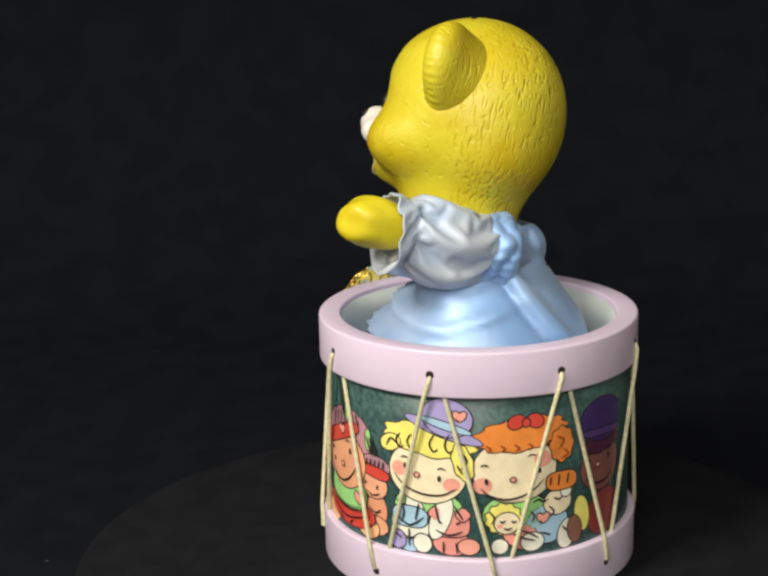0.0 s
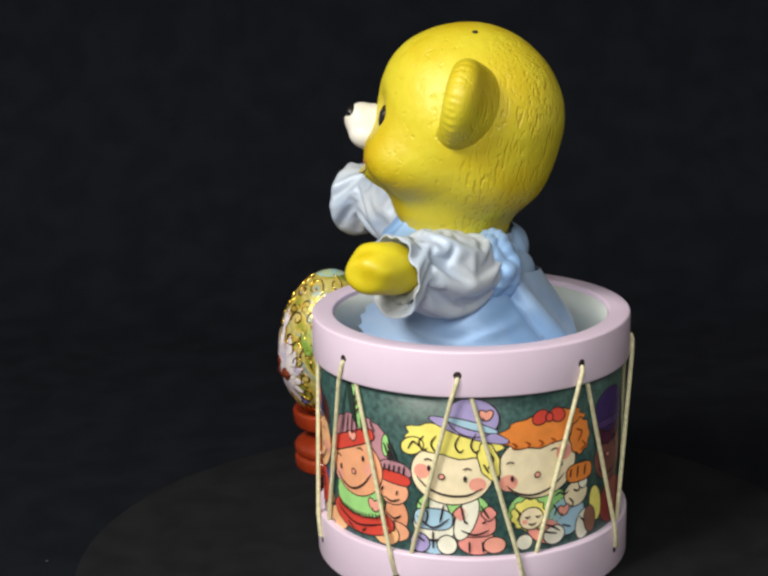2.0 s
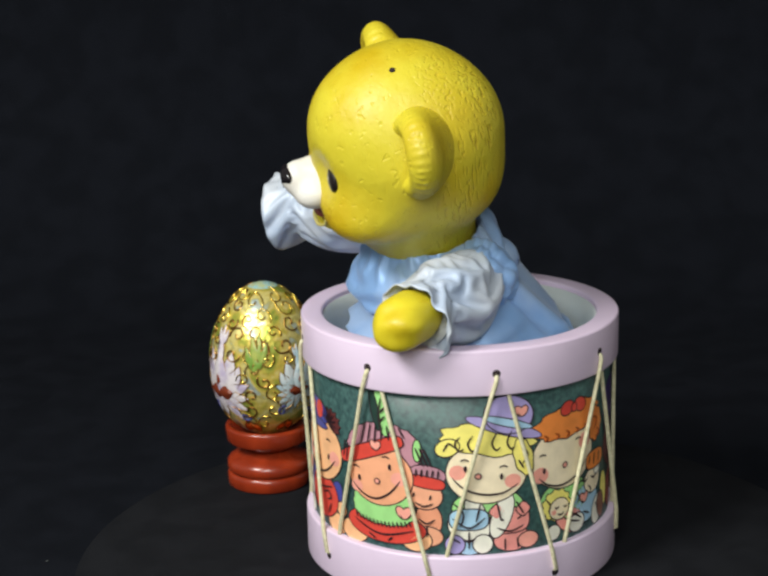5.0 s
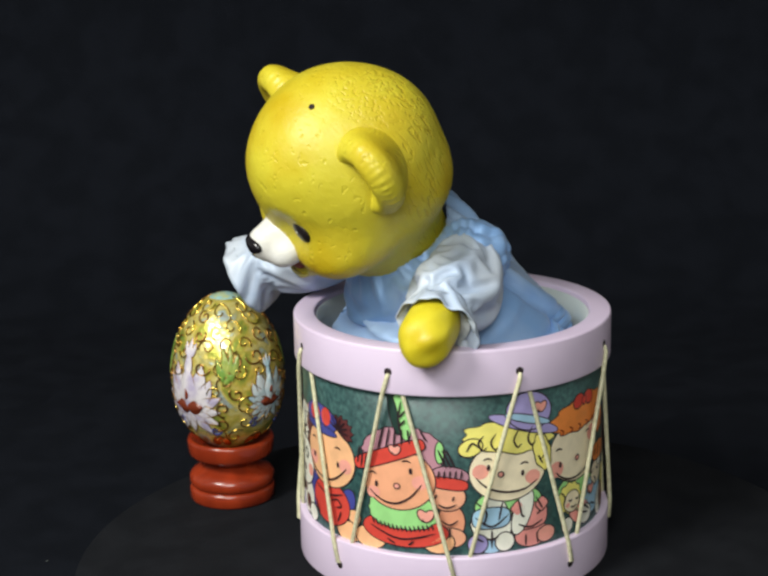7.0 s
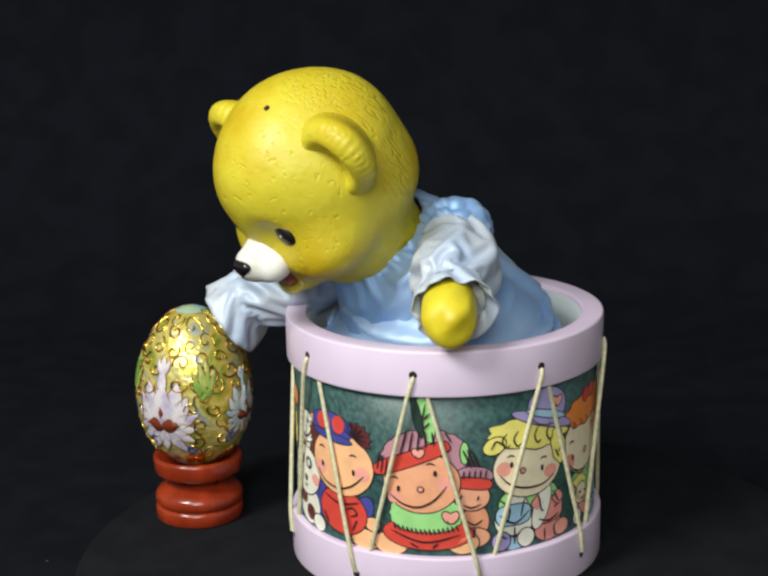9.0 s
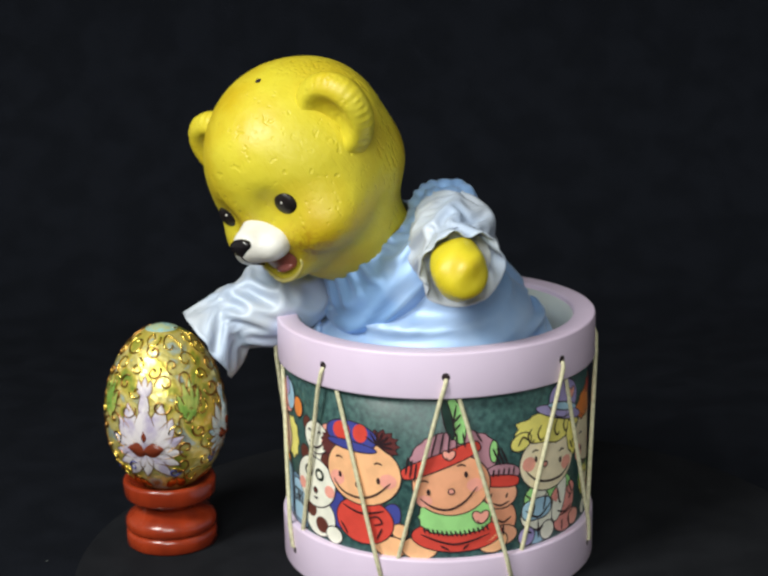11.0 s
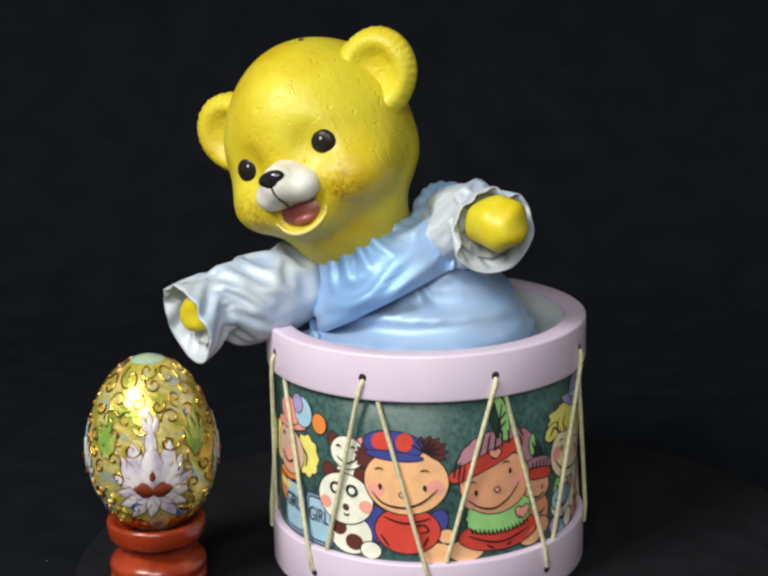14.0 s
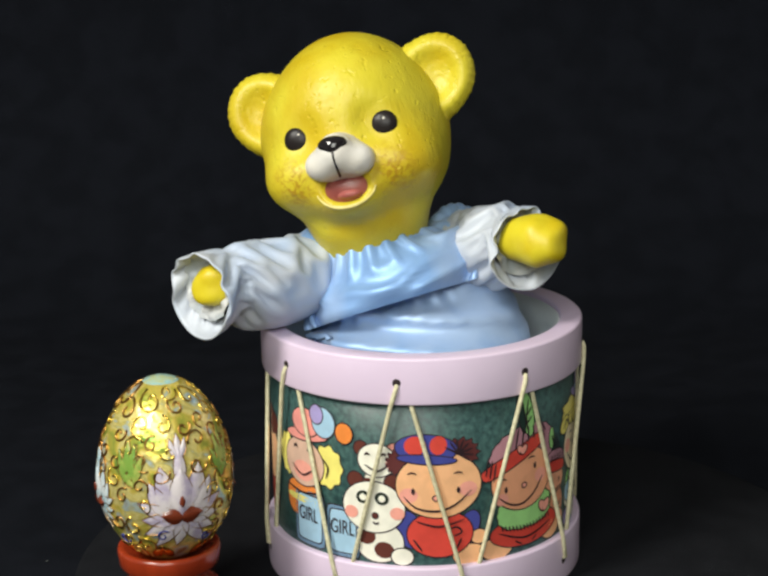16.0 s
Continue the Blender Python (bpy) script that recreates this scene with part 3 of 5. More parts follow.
    strokes(fig, [[(183, 69.5), (183 + 5.5 * math.cos(b), 69.5 + 6.3 * math.sin(b))] for b in np.linspace(-0.6, 2.6, 8)] + [[(168, 41), (176, 38.5), (185, 41)], [(178, 36), (182, 38), (184, 35.5), (181, 34)], [(167, 33), (170, 28)], [(184, 33), (182, 28)]])
    fig = print_figure(root, "printed_panda", "printed toy panda with brown patches", [
        (146, 57, 3.4, 3.4, BROWN), (160, 57, 3.4, 3.4, BROWN), (154.5, 31, 10.5, 9, PALE), (150, 33, 4, 3.6, BROWN, 0, 2, 0, 0, 0), (156.5, 27.5, 4.2, 3.6, BROWN, 0, 2, 0, 0, 0), (163, 25, 4.5, 3.6, PALE),
        (152.7, 46, 13.3, 11, PALE), (149, 50, 3, 2.8, (0.02, 0.03, 0.02), 20, 2, 0, 0, 0), (156, 50, 3, 2.8, (0.02, 0.03, 0.02), -20, 2, 0, 0, 0), (149, 50, 1.5, 1.5, PALE, 0, 2, 0, 0, 0),
        (156, 50, 1.5, 1.5, PALE, 0, 2, 0, 0, 0), (144.5, 43, 3, 2.7, ROSE, 0, 2, 0, 0, 0), (161.5, 44, 3, 2.7, ROSE, 0, 2, 0, 0, 0), (153.5, 42.5, 1, 1, BROWN)])
    strokes(fig, [[(152.6, 39.8), (153.8, 39), (155, 39.8)]])
    fig = print_figure(root, "printed_puppy", "printed small cream toy dog", [
        (154, 57.5, 5, 4.5, PALE), (151, 56, 2.5, 2.5, BROWN, 0, 2, 0, 0, 0), (148.5, 71, 3, 3, BROWN), (160.5, 71, 3, 3, ROSE), (154.3, 66.4, 8, 7, PALE), (159, 65, 1.8, 1.8, ROSE, 0, 2, 0, 0, 0)])
    strokes(fig, [[(150, 68.6), (151, 69.4), (152, 68.6)], [(156, 68.8), (157, 69.6), (158, 68.8)], [(150, 64.4), (154.5, 62), (158.6, 64.6)]])
    fig = print_figure(root, "printed_clown", "printed clown with yellow hair and pink hat", [
        (121, 42, 11, 8, ORANGE, 0, 3), (121, 42, 11, 1.5, BLONDE, 0, 3, 0, 0, 0), (134.5, 60, 7.3, 9, BLONDE, 0, 2, 0.08, 9), (112, 60, 6, 9, BLONDE, 0, 2, 0.08, 9), (122, 59, 12.5, 10.5, (0.75, 0.5, 0.38)), (122, 55, 6.5, 4.5, ROSE, 0, 2, 0, 0, 0),
        (124, 71.5, 13, 2.6, PINK, 6), (124, 77, 8.5, 6, PINK), (133, 79, 6, 6.5, SKY, 15), (130, 82, 3.5, 4, LILACK), (142, 76.2, 3.9, 4.3, ORANGE)])
    strokes(fig, [[(117.5, 64.5), (118.5, 66), (119.5, 64.5)], [(125, 64.5), (126, 66), (127, 64.5)], [(116, 57), (122, 53.4), (128, 57)], [(132, 64), (135, 60), (134, 55)], [(112, 47), (122, 45.5), (131, 47.5)]])
    crate = print_figure(root, "printed_crate", "printed pale blue lettered crate", [
        (124.5, 34.5, 9.2, 12, STEEL, 0, 9), (124.5, 34.5, 7.4, 10, SKY, 0, 9), (140.5, 33, 7.8, 11, STEEL, 0, 9), (140.5, 33, 6.2, 9.2, SKY, 0, 9)])
    for angle, z in ((124.5, 36.2), (140.5, 34.8)):
        data = bpy.data.curves.new("lettering", "FONT")
        data.body, data.size, data.align_x, data.align_y, data.extrude = "GIRL", 0.0066, "CENTER", "CENTER", 0.00003
        words = new("lettering", data)
        bpy.context.view_layer.update()
        mesh = bpy.data.meshes.new_from_object(words)
        bpy.data.objects.remove(words)
        mesh.materials.clear()
        mesh.materials.append(ink(LINE))
        letters = new("lettering", mesh)
        letters.parent = crate
        letters.matrix_local = Matrix.Translation(on_wall(angle, z, SHELL + 0.55)) @ Matrix.Rotation(radians(angle + 90), 4, "Z") @ Matrix.Rotation(radians(90), 4, "X") @ Matrix.Diagonal((0.86, 1.35, 1, 1))
    for angle, z, w, h, rgb in ((60, 50, 16, 14, PEACH), (20, 52, 17, 14, CREAM), (90, 54, 15, 13, PEACH)):
        print_figure(root, "printed_figure", "printed round-headed figure", [(angle, z - 19, 14, 10, RED), (angle, z, w, h, rgb), (angle, z + 14, w, 6, BROWN, 0, 2, 0.06, 9)])


TOY_DRUM = drum()


# ---- the enamelled egg on its stand ----
EGG_LOW, EGG_WIDE, EGG_TOP, EGG_R = 26.0, 60.0, 103.5, 27.1


def egg_radius(z):
    h = (z - EGG_WIDE) / ((EGG_TOP - EGG_WIDE) if z > EGG_WIDE else (EGG_WIDE - EGG_LOW))
    p = 2.15 if z > EGG_WIDE else 2.0
    return EGG_R * max(0.0, 1 - abs(h) ** p) ** (0.56 if z > EGG_WIDE else 0.5)


def on_egg(angle, z, lift=0.0):
    r = egg_radius(z) + lift
    return Vector((r * math.cos(radians(angle)), r * math.sin(radians(angle)), z)) * MM


def egg_stand():
    profile = [(0, 0), (19.8, 0), (20.7, 0.9), (20.8, 5.6), (20.2, 6.9), (19.2, 7.5), (20.2, 8.2), (20.8, 9.4), (20.7, 12), (19.6, 13.8), (16.2, 15.6), (13.4, 17.4), (12.6, 18.6), (13.2, 20), (16.8, 21.6),
               (19.9, 22.8), (20.6, 24), (21.2, 29.8), (20.8, 31), (19.8, 31.4), (18.0, 31.0), (14, 28.0), (0, 25.9)]
    root = new("egg_stand")
    part("foot", lathe(profile[:6] + [(0, 7.5)], 96), RED_WOOD, root)
    part("bulge", lathe([(0, 7.5)] + profile[5:13] + [(0, 18.6)], 96), RED_WOOD, root)
    part("cup", lathe([(0, 18.6)] + profile[12:], 96), RED_WOOD, root)
    return tagged(root, "turned red-brown lacquered wooden egg stand on black felt", "egg stand")


EGG_STAND = egg_stand()


def enamel():
    mat = bpy.data.materials.new("cloisonne_enamel")
    mat.use_nodes = True
    nt = mat.node_tree
    bsdf = nt.nodes["Principled BSDF"]
    coords = nt.nodes.new("ShaderNodeTexCoord")
    clouds = node(nt, "ShaderNodeTexNoise", Scale=95.0, Detail=3.0, Distortion=0.6)
    nt.links.new(coords.outputs["Object"], clouds.inputs["Vector"])
    ramp = nt.nodes.new("ShaderNodeValToRGB")
    tones = ((0.30, (0.20, 0.34, 0.06)), (0.40, (0.52, 0.50, 0.08)), (0.47, (0.78, 0.62, 0.12)), (0.53, (0.86, 0.76, 0.30)), (0.57, (0.66, 0.56, 0.14)), (0.62, (0.52, 0.64, 0.62)), (0.72, (0.36, 0.20, 0.06)))
    while len(ramp.color_ramp.elements) < len(tones):
        ramp.color_ramp.elements.new(0.5)
    for e, (at, rgb) in zip(ramp.color_ramp.elements, tones):
        e.position, e.color = at, (*rgb, 1)
    nt.links.new(clouds.outputs[0], ramp.inputs[0])
    nt.links.new(ramp.outputs[0], bsdf.inputs["Base Color"])
    cells = node(nt, "ShaderNodeTexVoronoi", Scale=420.0)
    nt.links.new(coords.outputs["Object"], cells.inputs["Vector"])
    relief = node(nt, "ShaderNodeBump", Strength=0.35, Distance=0.0006)
    nt.links.new(cells.outputs["Distance"], relief.inputs["Height"])
    nt.links.new(relief.outputs[0], bsdf.inputs["Normal"])
    bsdf.inputs["Metallic"].default_value, bsdf.inputs["Roughness"].default_value = 0.55, 0.30
    return mat


def leaf_on_egg(bm, angle, z, turn, long, wide, lift, mat=0, wire=1, bend=0.0):
    """A pointed raised petal with a wire edge: root at angle, z; it points along turn (90 is up) and may bend."""
    n = 9
    rows = []
    x0, z0 = 0.0, 0.0
    for i in range(n + 1):
        u = i / n
        way = radians(turn + bend * u)
        c, s = math.cos(way), math.sin(way)
        if i:
            x0, z0 = x0 + long / n * c, z0 + long / n * s
        half = wide * math.sin(math.pi * min(1, u ** 0.75)) ** 0.8 if 0 < i < n else 0.05
        row = []
        for k in (-1, -0.5, 0, 0.5, 1):
            dx, dz = x0 - half * k * s, z0 + half * k * c
            zz = min(max(z + dz, EGG_LOW + 1.5), EGG_TOP - 1)
            row.append((angle + math.degrees(dx / max(8, egg_radius(zz))), zz, lift * (1 - 0.8 * abs(k)) + 0.15))
        rows.append(row)
    grid = [[bm.verts.new(on_egg(*p)) for p in row] for row in rows]
    for a, b in zip(grid, grid[1:]):
        for k in range(4):
            bm.faces.new((a[k], a[k + 1], b[k + 1], b[k])).material_index = mat
    if wire:
        rim = [row[0] for row in rows] + [row[4] for row in rows[::-1]]
        tube([on_egg(a, zz, 0.35) for a, zz, lift in rim], 0.22 * MM, 4, bm, wire)


def scroll(bm, angle, z, size, start, spin, width, mat=0):
    """A spiral of wire laid on the egg, with a short tail."""
    pts = []
    for i in range(20):
        u = i / 19
        ang, rad = start + spin * u * 6.6, size * (1.0 - 0.72 * u)
        if i < 4:
            rad += size * 0.25 * (4 - i) / 4
        zz = min(max(z + rad * math.sin(ang), EGG_LOW + 3), EGG_TOP - 1.5)
        pts.append(on_egg(angle + math.degrees(rad * math.cos(ang) / max(7, egg_radius(z))), zz, 0.28))
    tube(pts, width * MM, 5, bm, mat)


def egg():
    root = new("enamel_egg")
    tagged(root, "gold cloisonne enamel egg with white flowers and scrolls", "decorative egg")
    zs = [EGG_LOW + (EGG_TOP - EGG_LOW) * (1 - math.cos(math.pi * i / 48)) / 2 for i in range(49)]
    part("shell", lathe([(egg_radius(z) if 0 < i < 48 else 0, z) for i, z in enumerate(zs)], 96), enamel(), root, "mottled gold and green enamel shell")
    white = material("white_enamel", (0.66, 0.61, 0.63), 0.28, (0.44, 0.38, 0.52), 150, low=0.35, high=0.58)
    pale = material("pale_blue_enamel", (0.62, 0.68, 0.70), 0.28, (0.36, 0.52, 0.58), 130)
    green = material("green_enamel", (0.17, 0.30, 0.05), 0.26, (0.38, 0.42, 0.10), 160)
    amber = material("amber_enamel", (0.16, 0.030, 0.012), 0.22)
    teal = material("teal_enamel", (0.30, 0.50, 0.50), 0.25, (0.42, 0.48, 0.26), 240)
    bronze = material("bronze_wire", (0.42, 0.24, 0.07), 0.32, (0.30, 0.14, 0.04), 200, metal=1.0)
    blue = material("blue_enamel", (0.05, 0.06, 0.24), 0.25)
    rng = random.Random(4)
    for k in range(4):
        a = -167.5 + 90 * k
        grand = k % 2 == 0
        g = 1.15 if grand else 0.8
        zf = 52.5 if grand else 54
        bm = bmesh.new()
        for i in range(9):
            turn = -196 + 212 * i / 8
            leaf_on_egg(bm, a + 4 * math.cos(radians(turn)), zf, turn, (13.5 + 1.5 * math.cos(i * 2.4)) * g, 2.7 * g, 0.4, bend=12 if turn > -90 else -12)
        for side in (-1, 1):
            leaf_on_egg(bm, a + side * 7, zf + 1, 90 - side * 52, 15 * g, 3.4 * g, 0.45, bend=side * 34)
            leaf_on_egg(bm, a + side * 5, zf + 3, 90 - side * 30, 17 * g, 3.8 * g, 0.5, bend=side * 24)
        leaf_on_egg(bm, a, zf + 1, 90, 17 * g, 4.4 * g, 1.3)
        leaf_on_egg(bm, a, zf + 12 * g, 90, 13 * g, 2.2 * g, 0.9)
        for side in (-1, 1):
            leaf_on_egg(bm, a, zf + 21 * g, 90 - side * 38, 7 * g, 1.4 * g, 0.7, bend=side * 30)
        leaf_on_egg(bm, a, zf + 21 * g, 90, 8 * g, 1.5 * g, 0.7)
        flower = part("flower", bm, [white if grand else pale, bronze], root, "white and mauve enamel flower")
        bm = bmesh.new()
        leaf_on_egg(bm, a + 2, zf, 172, 8 * g, 3.3 * g, 1.7, wire=0)
        leaf_on_egg(bm, a - 2, zf, 8, 8 * g, 3.3 * g, 1.7, wire=0)
        leaf_on_egg(bm, a, zf + 4.5, 90, 4.6 * g, 1.7 * g, 2.0, wire=0)
        part("flower_heart", bm, amber, flower, "amber flower heart")
        for side in (-1, 1):
            bm = bmesh.new()
            for i, (turn, long) in enumerate(((118, 13), (100, 15), (82, 12), (140, 9))):
                leaf_on_egg(bm, a + side * 40, zf + 16 - i, 90 + side * (90 - turn), long, 2.0, 0.7, bend=side * 14)
            part("leaf_spray", bm, [green, bronze], root, "green enamel leaves")
    part("cap", lathe([(egg_radius(z) + 0.2 if z < EGG_TOP else 0, z + (0.2 if z == EGG_TOP else 0)) for z in (101.6, 102.3, 103, 103.3, EGG_TOP)], 48), teal, root, "pale teal enamel crown")
    for i in range(14):
        bm = bmesh.new()
        leaf_on_egg(bm, i * 360 / 14 + 5, 31.5, 90 + (34 if i % 2 else -34), 8.5, 1.8, 0.8)
        part("gold_leaf", bm, [GOLD, bronze], root, "gilt leaf")
    # scrolls of wire, spread evenly and clear of the flowers
    wires, dark, spots = bmesh.new(), bmesh.new(), []
    tries = 0
    while len(spots) < 120 and tries < 9000:
        tries += 1
        z, a = rng.uniform(EGG_LOW + 9, EGG_TOP - 4), rng.uniform(0, 360)
        near = min(abs((a + 167.5 - 90 * k + 180) % 360 - 180) for k in range(4))
        if z < 70 and near < 28 or z < 84 and near < 8:
            continue
        spot = on_egg(a, z) / MM
        if any((spot - q).length < 7.0 for q in spots):
            continue
        spots.append(spot)
        scroll(wires if rng.random() < 0.45 else dark, a, z, rng.uniform(2.8, 4.4), rng.uniform(0, 6.28), rng.choice((-1, 1)), rng.uniform(0.38, 0.54))
    tagged(part("wirework", wires, GOLD, root, "raised gold wire scrolls"), kind="stuff")
    tagged(part("bronze_wirework", dark, bronze, root, "raised bronze wire scrolls"), kind="stuff")
    bm = bmesh.new()
    for k in range(8):
        scroll(bm, -140 + 45 * k, 41 + 3 * (k % 2), 2.4, k, 1 if k % 2 else -1, 0.45)
    tagged(part("blue_scrolls", bm, blue, root, "dark blue enamel scrolls"), kind="stuff")
    return root


ENAMEL_EGG = egg()


# ---- the bear puppet ----
# the bear's own space: millimetres from the middle of the head, it looks along -y, its left is +x
BEAR_TURN = Matrix(((-0.2764, 0.9223, 0.2700), (-0.9407, -0.3172, 0.1205), (0.1968, -0.2206, 0.9553)))
BEAR_HEAD = Vector((0.0118, 0.02647, 0.19329))
PIVOT = Vector((0, 0, 0.1214))
# sway about the waist: degrees about the drum's x, y and z, then millimetres of slide
SWAY = [(0, 2.2, -8.2, 2.6, 0.5, -0.2, -3.0), (0.5, 6.8, -6.5, 1.3, -0.4, -0.1, -3.3), (1, 10.5, -5.0, 0.3, -1.7, 0.1, -3.3), (1.5, 13.8, -4.4, -0.6, -2.9, 0.2, -3.6), (2, 17.0, -5.2, -1.8, -3.5, 0.3, -4.5), (2.5, 20.6, -7.5, -3.2, -3.4, 0.2, -4.9),
        (3, 23.5, -10.6, -4.2, -3.1, 0, -5.2), (3.5, 25.3, -14.4, -4.6, -2.9, -0.2, -5.7), (4, 26.4, -18.8, -4.5, -2.7, -0.3, -5.7), (4.6, 27.0, -25.5, -3.0, -2.4, -0.3, -4.6), (5.25, 26.5, -33.4, -0.5, -1.9, -0.3, -2.7), (5.9, 24.2, -40.7, 2.1, -1.2, -0.2, -0.6),
        (6.5, 20.5, -46.8, 4.1, -0.7, -0.1, 1.4), (7, 15.8, -50.4, 5.4, -0.4, 0.2, 2.6), (7.5, 10.0, -52.2, 6.7, -0.1, 0.4, 3.2), (8, 4.8, -52.6, 7.5, 0, 0.8, 3.6), (8.5, 0.8, -52.3, 7.6, 0, 1.3, 4.2), (9, -2.9, -51.3, 7.0, 0, 1.8, 4.9),
        (9.6, -7.4, -48.2, 7.0, 0, 2.2, 5.3), (10.25, -12.0, -43.4, 7.2, 0, 2.4, 5.4), (10.9, -15.7, -37.8, 7.3, 0, 2.6, 5.3), (11.5, -17.7, -32.2, 7.0, -0.1, 2.8, 4.8), (12, -17.9, -28.0, 6.1, -0.1, 2.9, 4.4), (12.5, -17.6, -23.6, 4.9, 0, 2.7, 3.9),
        (13, -16.8, -19.2, 3.5, 0.1, 2.4, 3.2), (13.5, -15.6, -14.7, 2.7, 0.2, 2.0, 2.5), (14, -13.8, -10.4, 2.2, 0.2, 1.5, 1.5), (14.5, -11.0, -7.0, 1.1, 0.1, 0.9, 0.3), (15, -7.5, -4.6, -0.5, -0.1, 0.2, -1.2), (15.5, -3.8, -2.3, -0.9, -0.2, -0.3, -2.9), (16, 0, 0, 0, -0.3, -0.7, -4.8)]


def sway(row, share=1.0, pivot=PIVOT):
    v = Vector([radians(a) * share for a in row[1:4]])
    spin = Matrix.Rotation(v.length, 4, v.normalized()) if v.length > 1e-6 else Matrix.Identity(4)
    return Matrix.Translation(pivot + Vector(row[4:7]) * MM * share) @ spin @ Matrix.Translation(-pivot)


BEAR_REST = Matrix.Translation(BEAR_HEAD) @ BEAR_TURN.to_4x4()
HEM = (-75.0, 0.12)
GOWN_TURN = math.atan2(BEAR_TURN[1][0], BEAR_TURN[0][0])


def head_form(x, y, z):
    d = oval(x, y, z, (0.5, -0.9, 0.2), (40.8, 40.2, 39.2))
    d = join(d, oval(x, y, z, (3, -11.0, 15), (26, 27.6, 23.5)), 8)
    d = join(d, oval(x, y, z, (8, 11, 9), (27, 27, 28.2)), 7)
    d = join(d, oval(x, y, z, (1, 0, 8), (30, 30.5, 34.0)), 8)
    d = join(d, oval(x, y, z, (10, 12, -14), (24, 24, 20.5)), 9)
    d = join(d, oval(x, y, z, (0, -9, -34), (24, 19, 17)), 9)
    for s in (-1, 1):
        d = join(d, oval(x, y, z, (17.5 * s + 0.8, -21.5, -17), (19.5, 19, 14)), 9)
    d = join(d, oval(x, y, z, (0, -29.5, -27.5), (13.5, 15, 9.5)), 6)
    d = join(d, capsule(x, y, z, (0, 2.5, -26), (1, 7, -66), 24, 20), 10)
    d = cut(d, oval(x, y, z, (0, -45, -24.2), (11.6, 10.5, 7.6)), 1.2)
    for s in (-1, 1):
        d = cut(d, oval(x, y, z, (18.4 * s, -41.4, 0.0), (10.5, 5.8, 10)), 3)
    # carved tufts on the cheeks
    for s in (-1, 1):
        near = np.exp(-(((x - 20 * s) / 9) ** 2 + ((y + 36) / 9) ** 2 + ((z + 20) / 10) ** 2))
        d = d + 0.55 * near * np.sin(1.25 * (x * s) + 0.9 * z + 1.2 * np.sin(z * 0.45)) * np.sin(0.5 * z - 0.4 * x * s)
    return d + 0.10 * np.sin(x * 0.9 + 1.3 * np.sin(z * 0.5)) * np.sin(z * 0.7 + y * 0.6)


def ear_form(s):
    def field(x, y, z):
        cx, cz = (40.8, 18.7) if s > 0 else (-37.6, 16.6)
        d = oval(x, y, z, (cx, -2.5, cz), (15.5, 9.5, 17))
        d = join(d, oval(x, y, z, (cx - 9 * s, -2, cz - 6), (13, 11, 15.5)), 8)
        d = join(d, oval(x, y, z, (cx - 15 * s, 4, cz - 6), (13, 12, 15)), 9)
        d = cut(d, oval(x, y, z, (cx - 0.7 * s, -13.8, cz - 1.0), (11.5, 8.8, 13.2)), 3)
        ring = np.arctan2(z - cz, x - cx)
        return d + 0.27 * np.sin(ring * 30 + 0.8 * np.sin(ring * 7)) * np.exp(-((y + 5) / 4) ** 2)
    return field


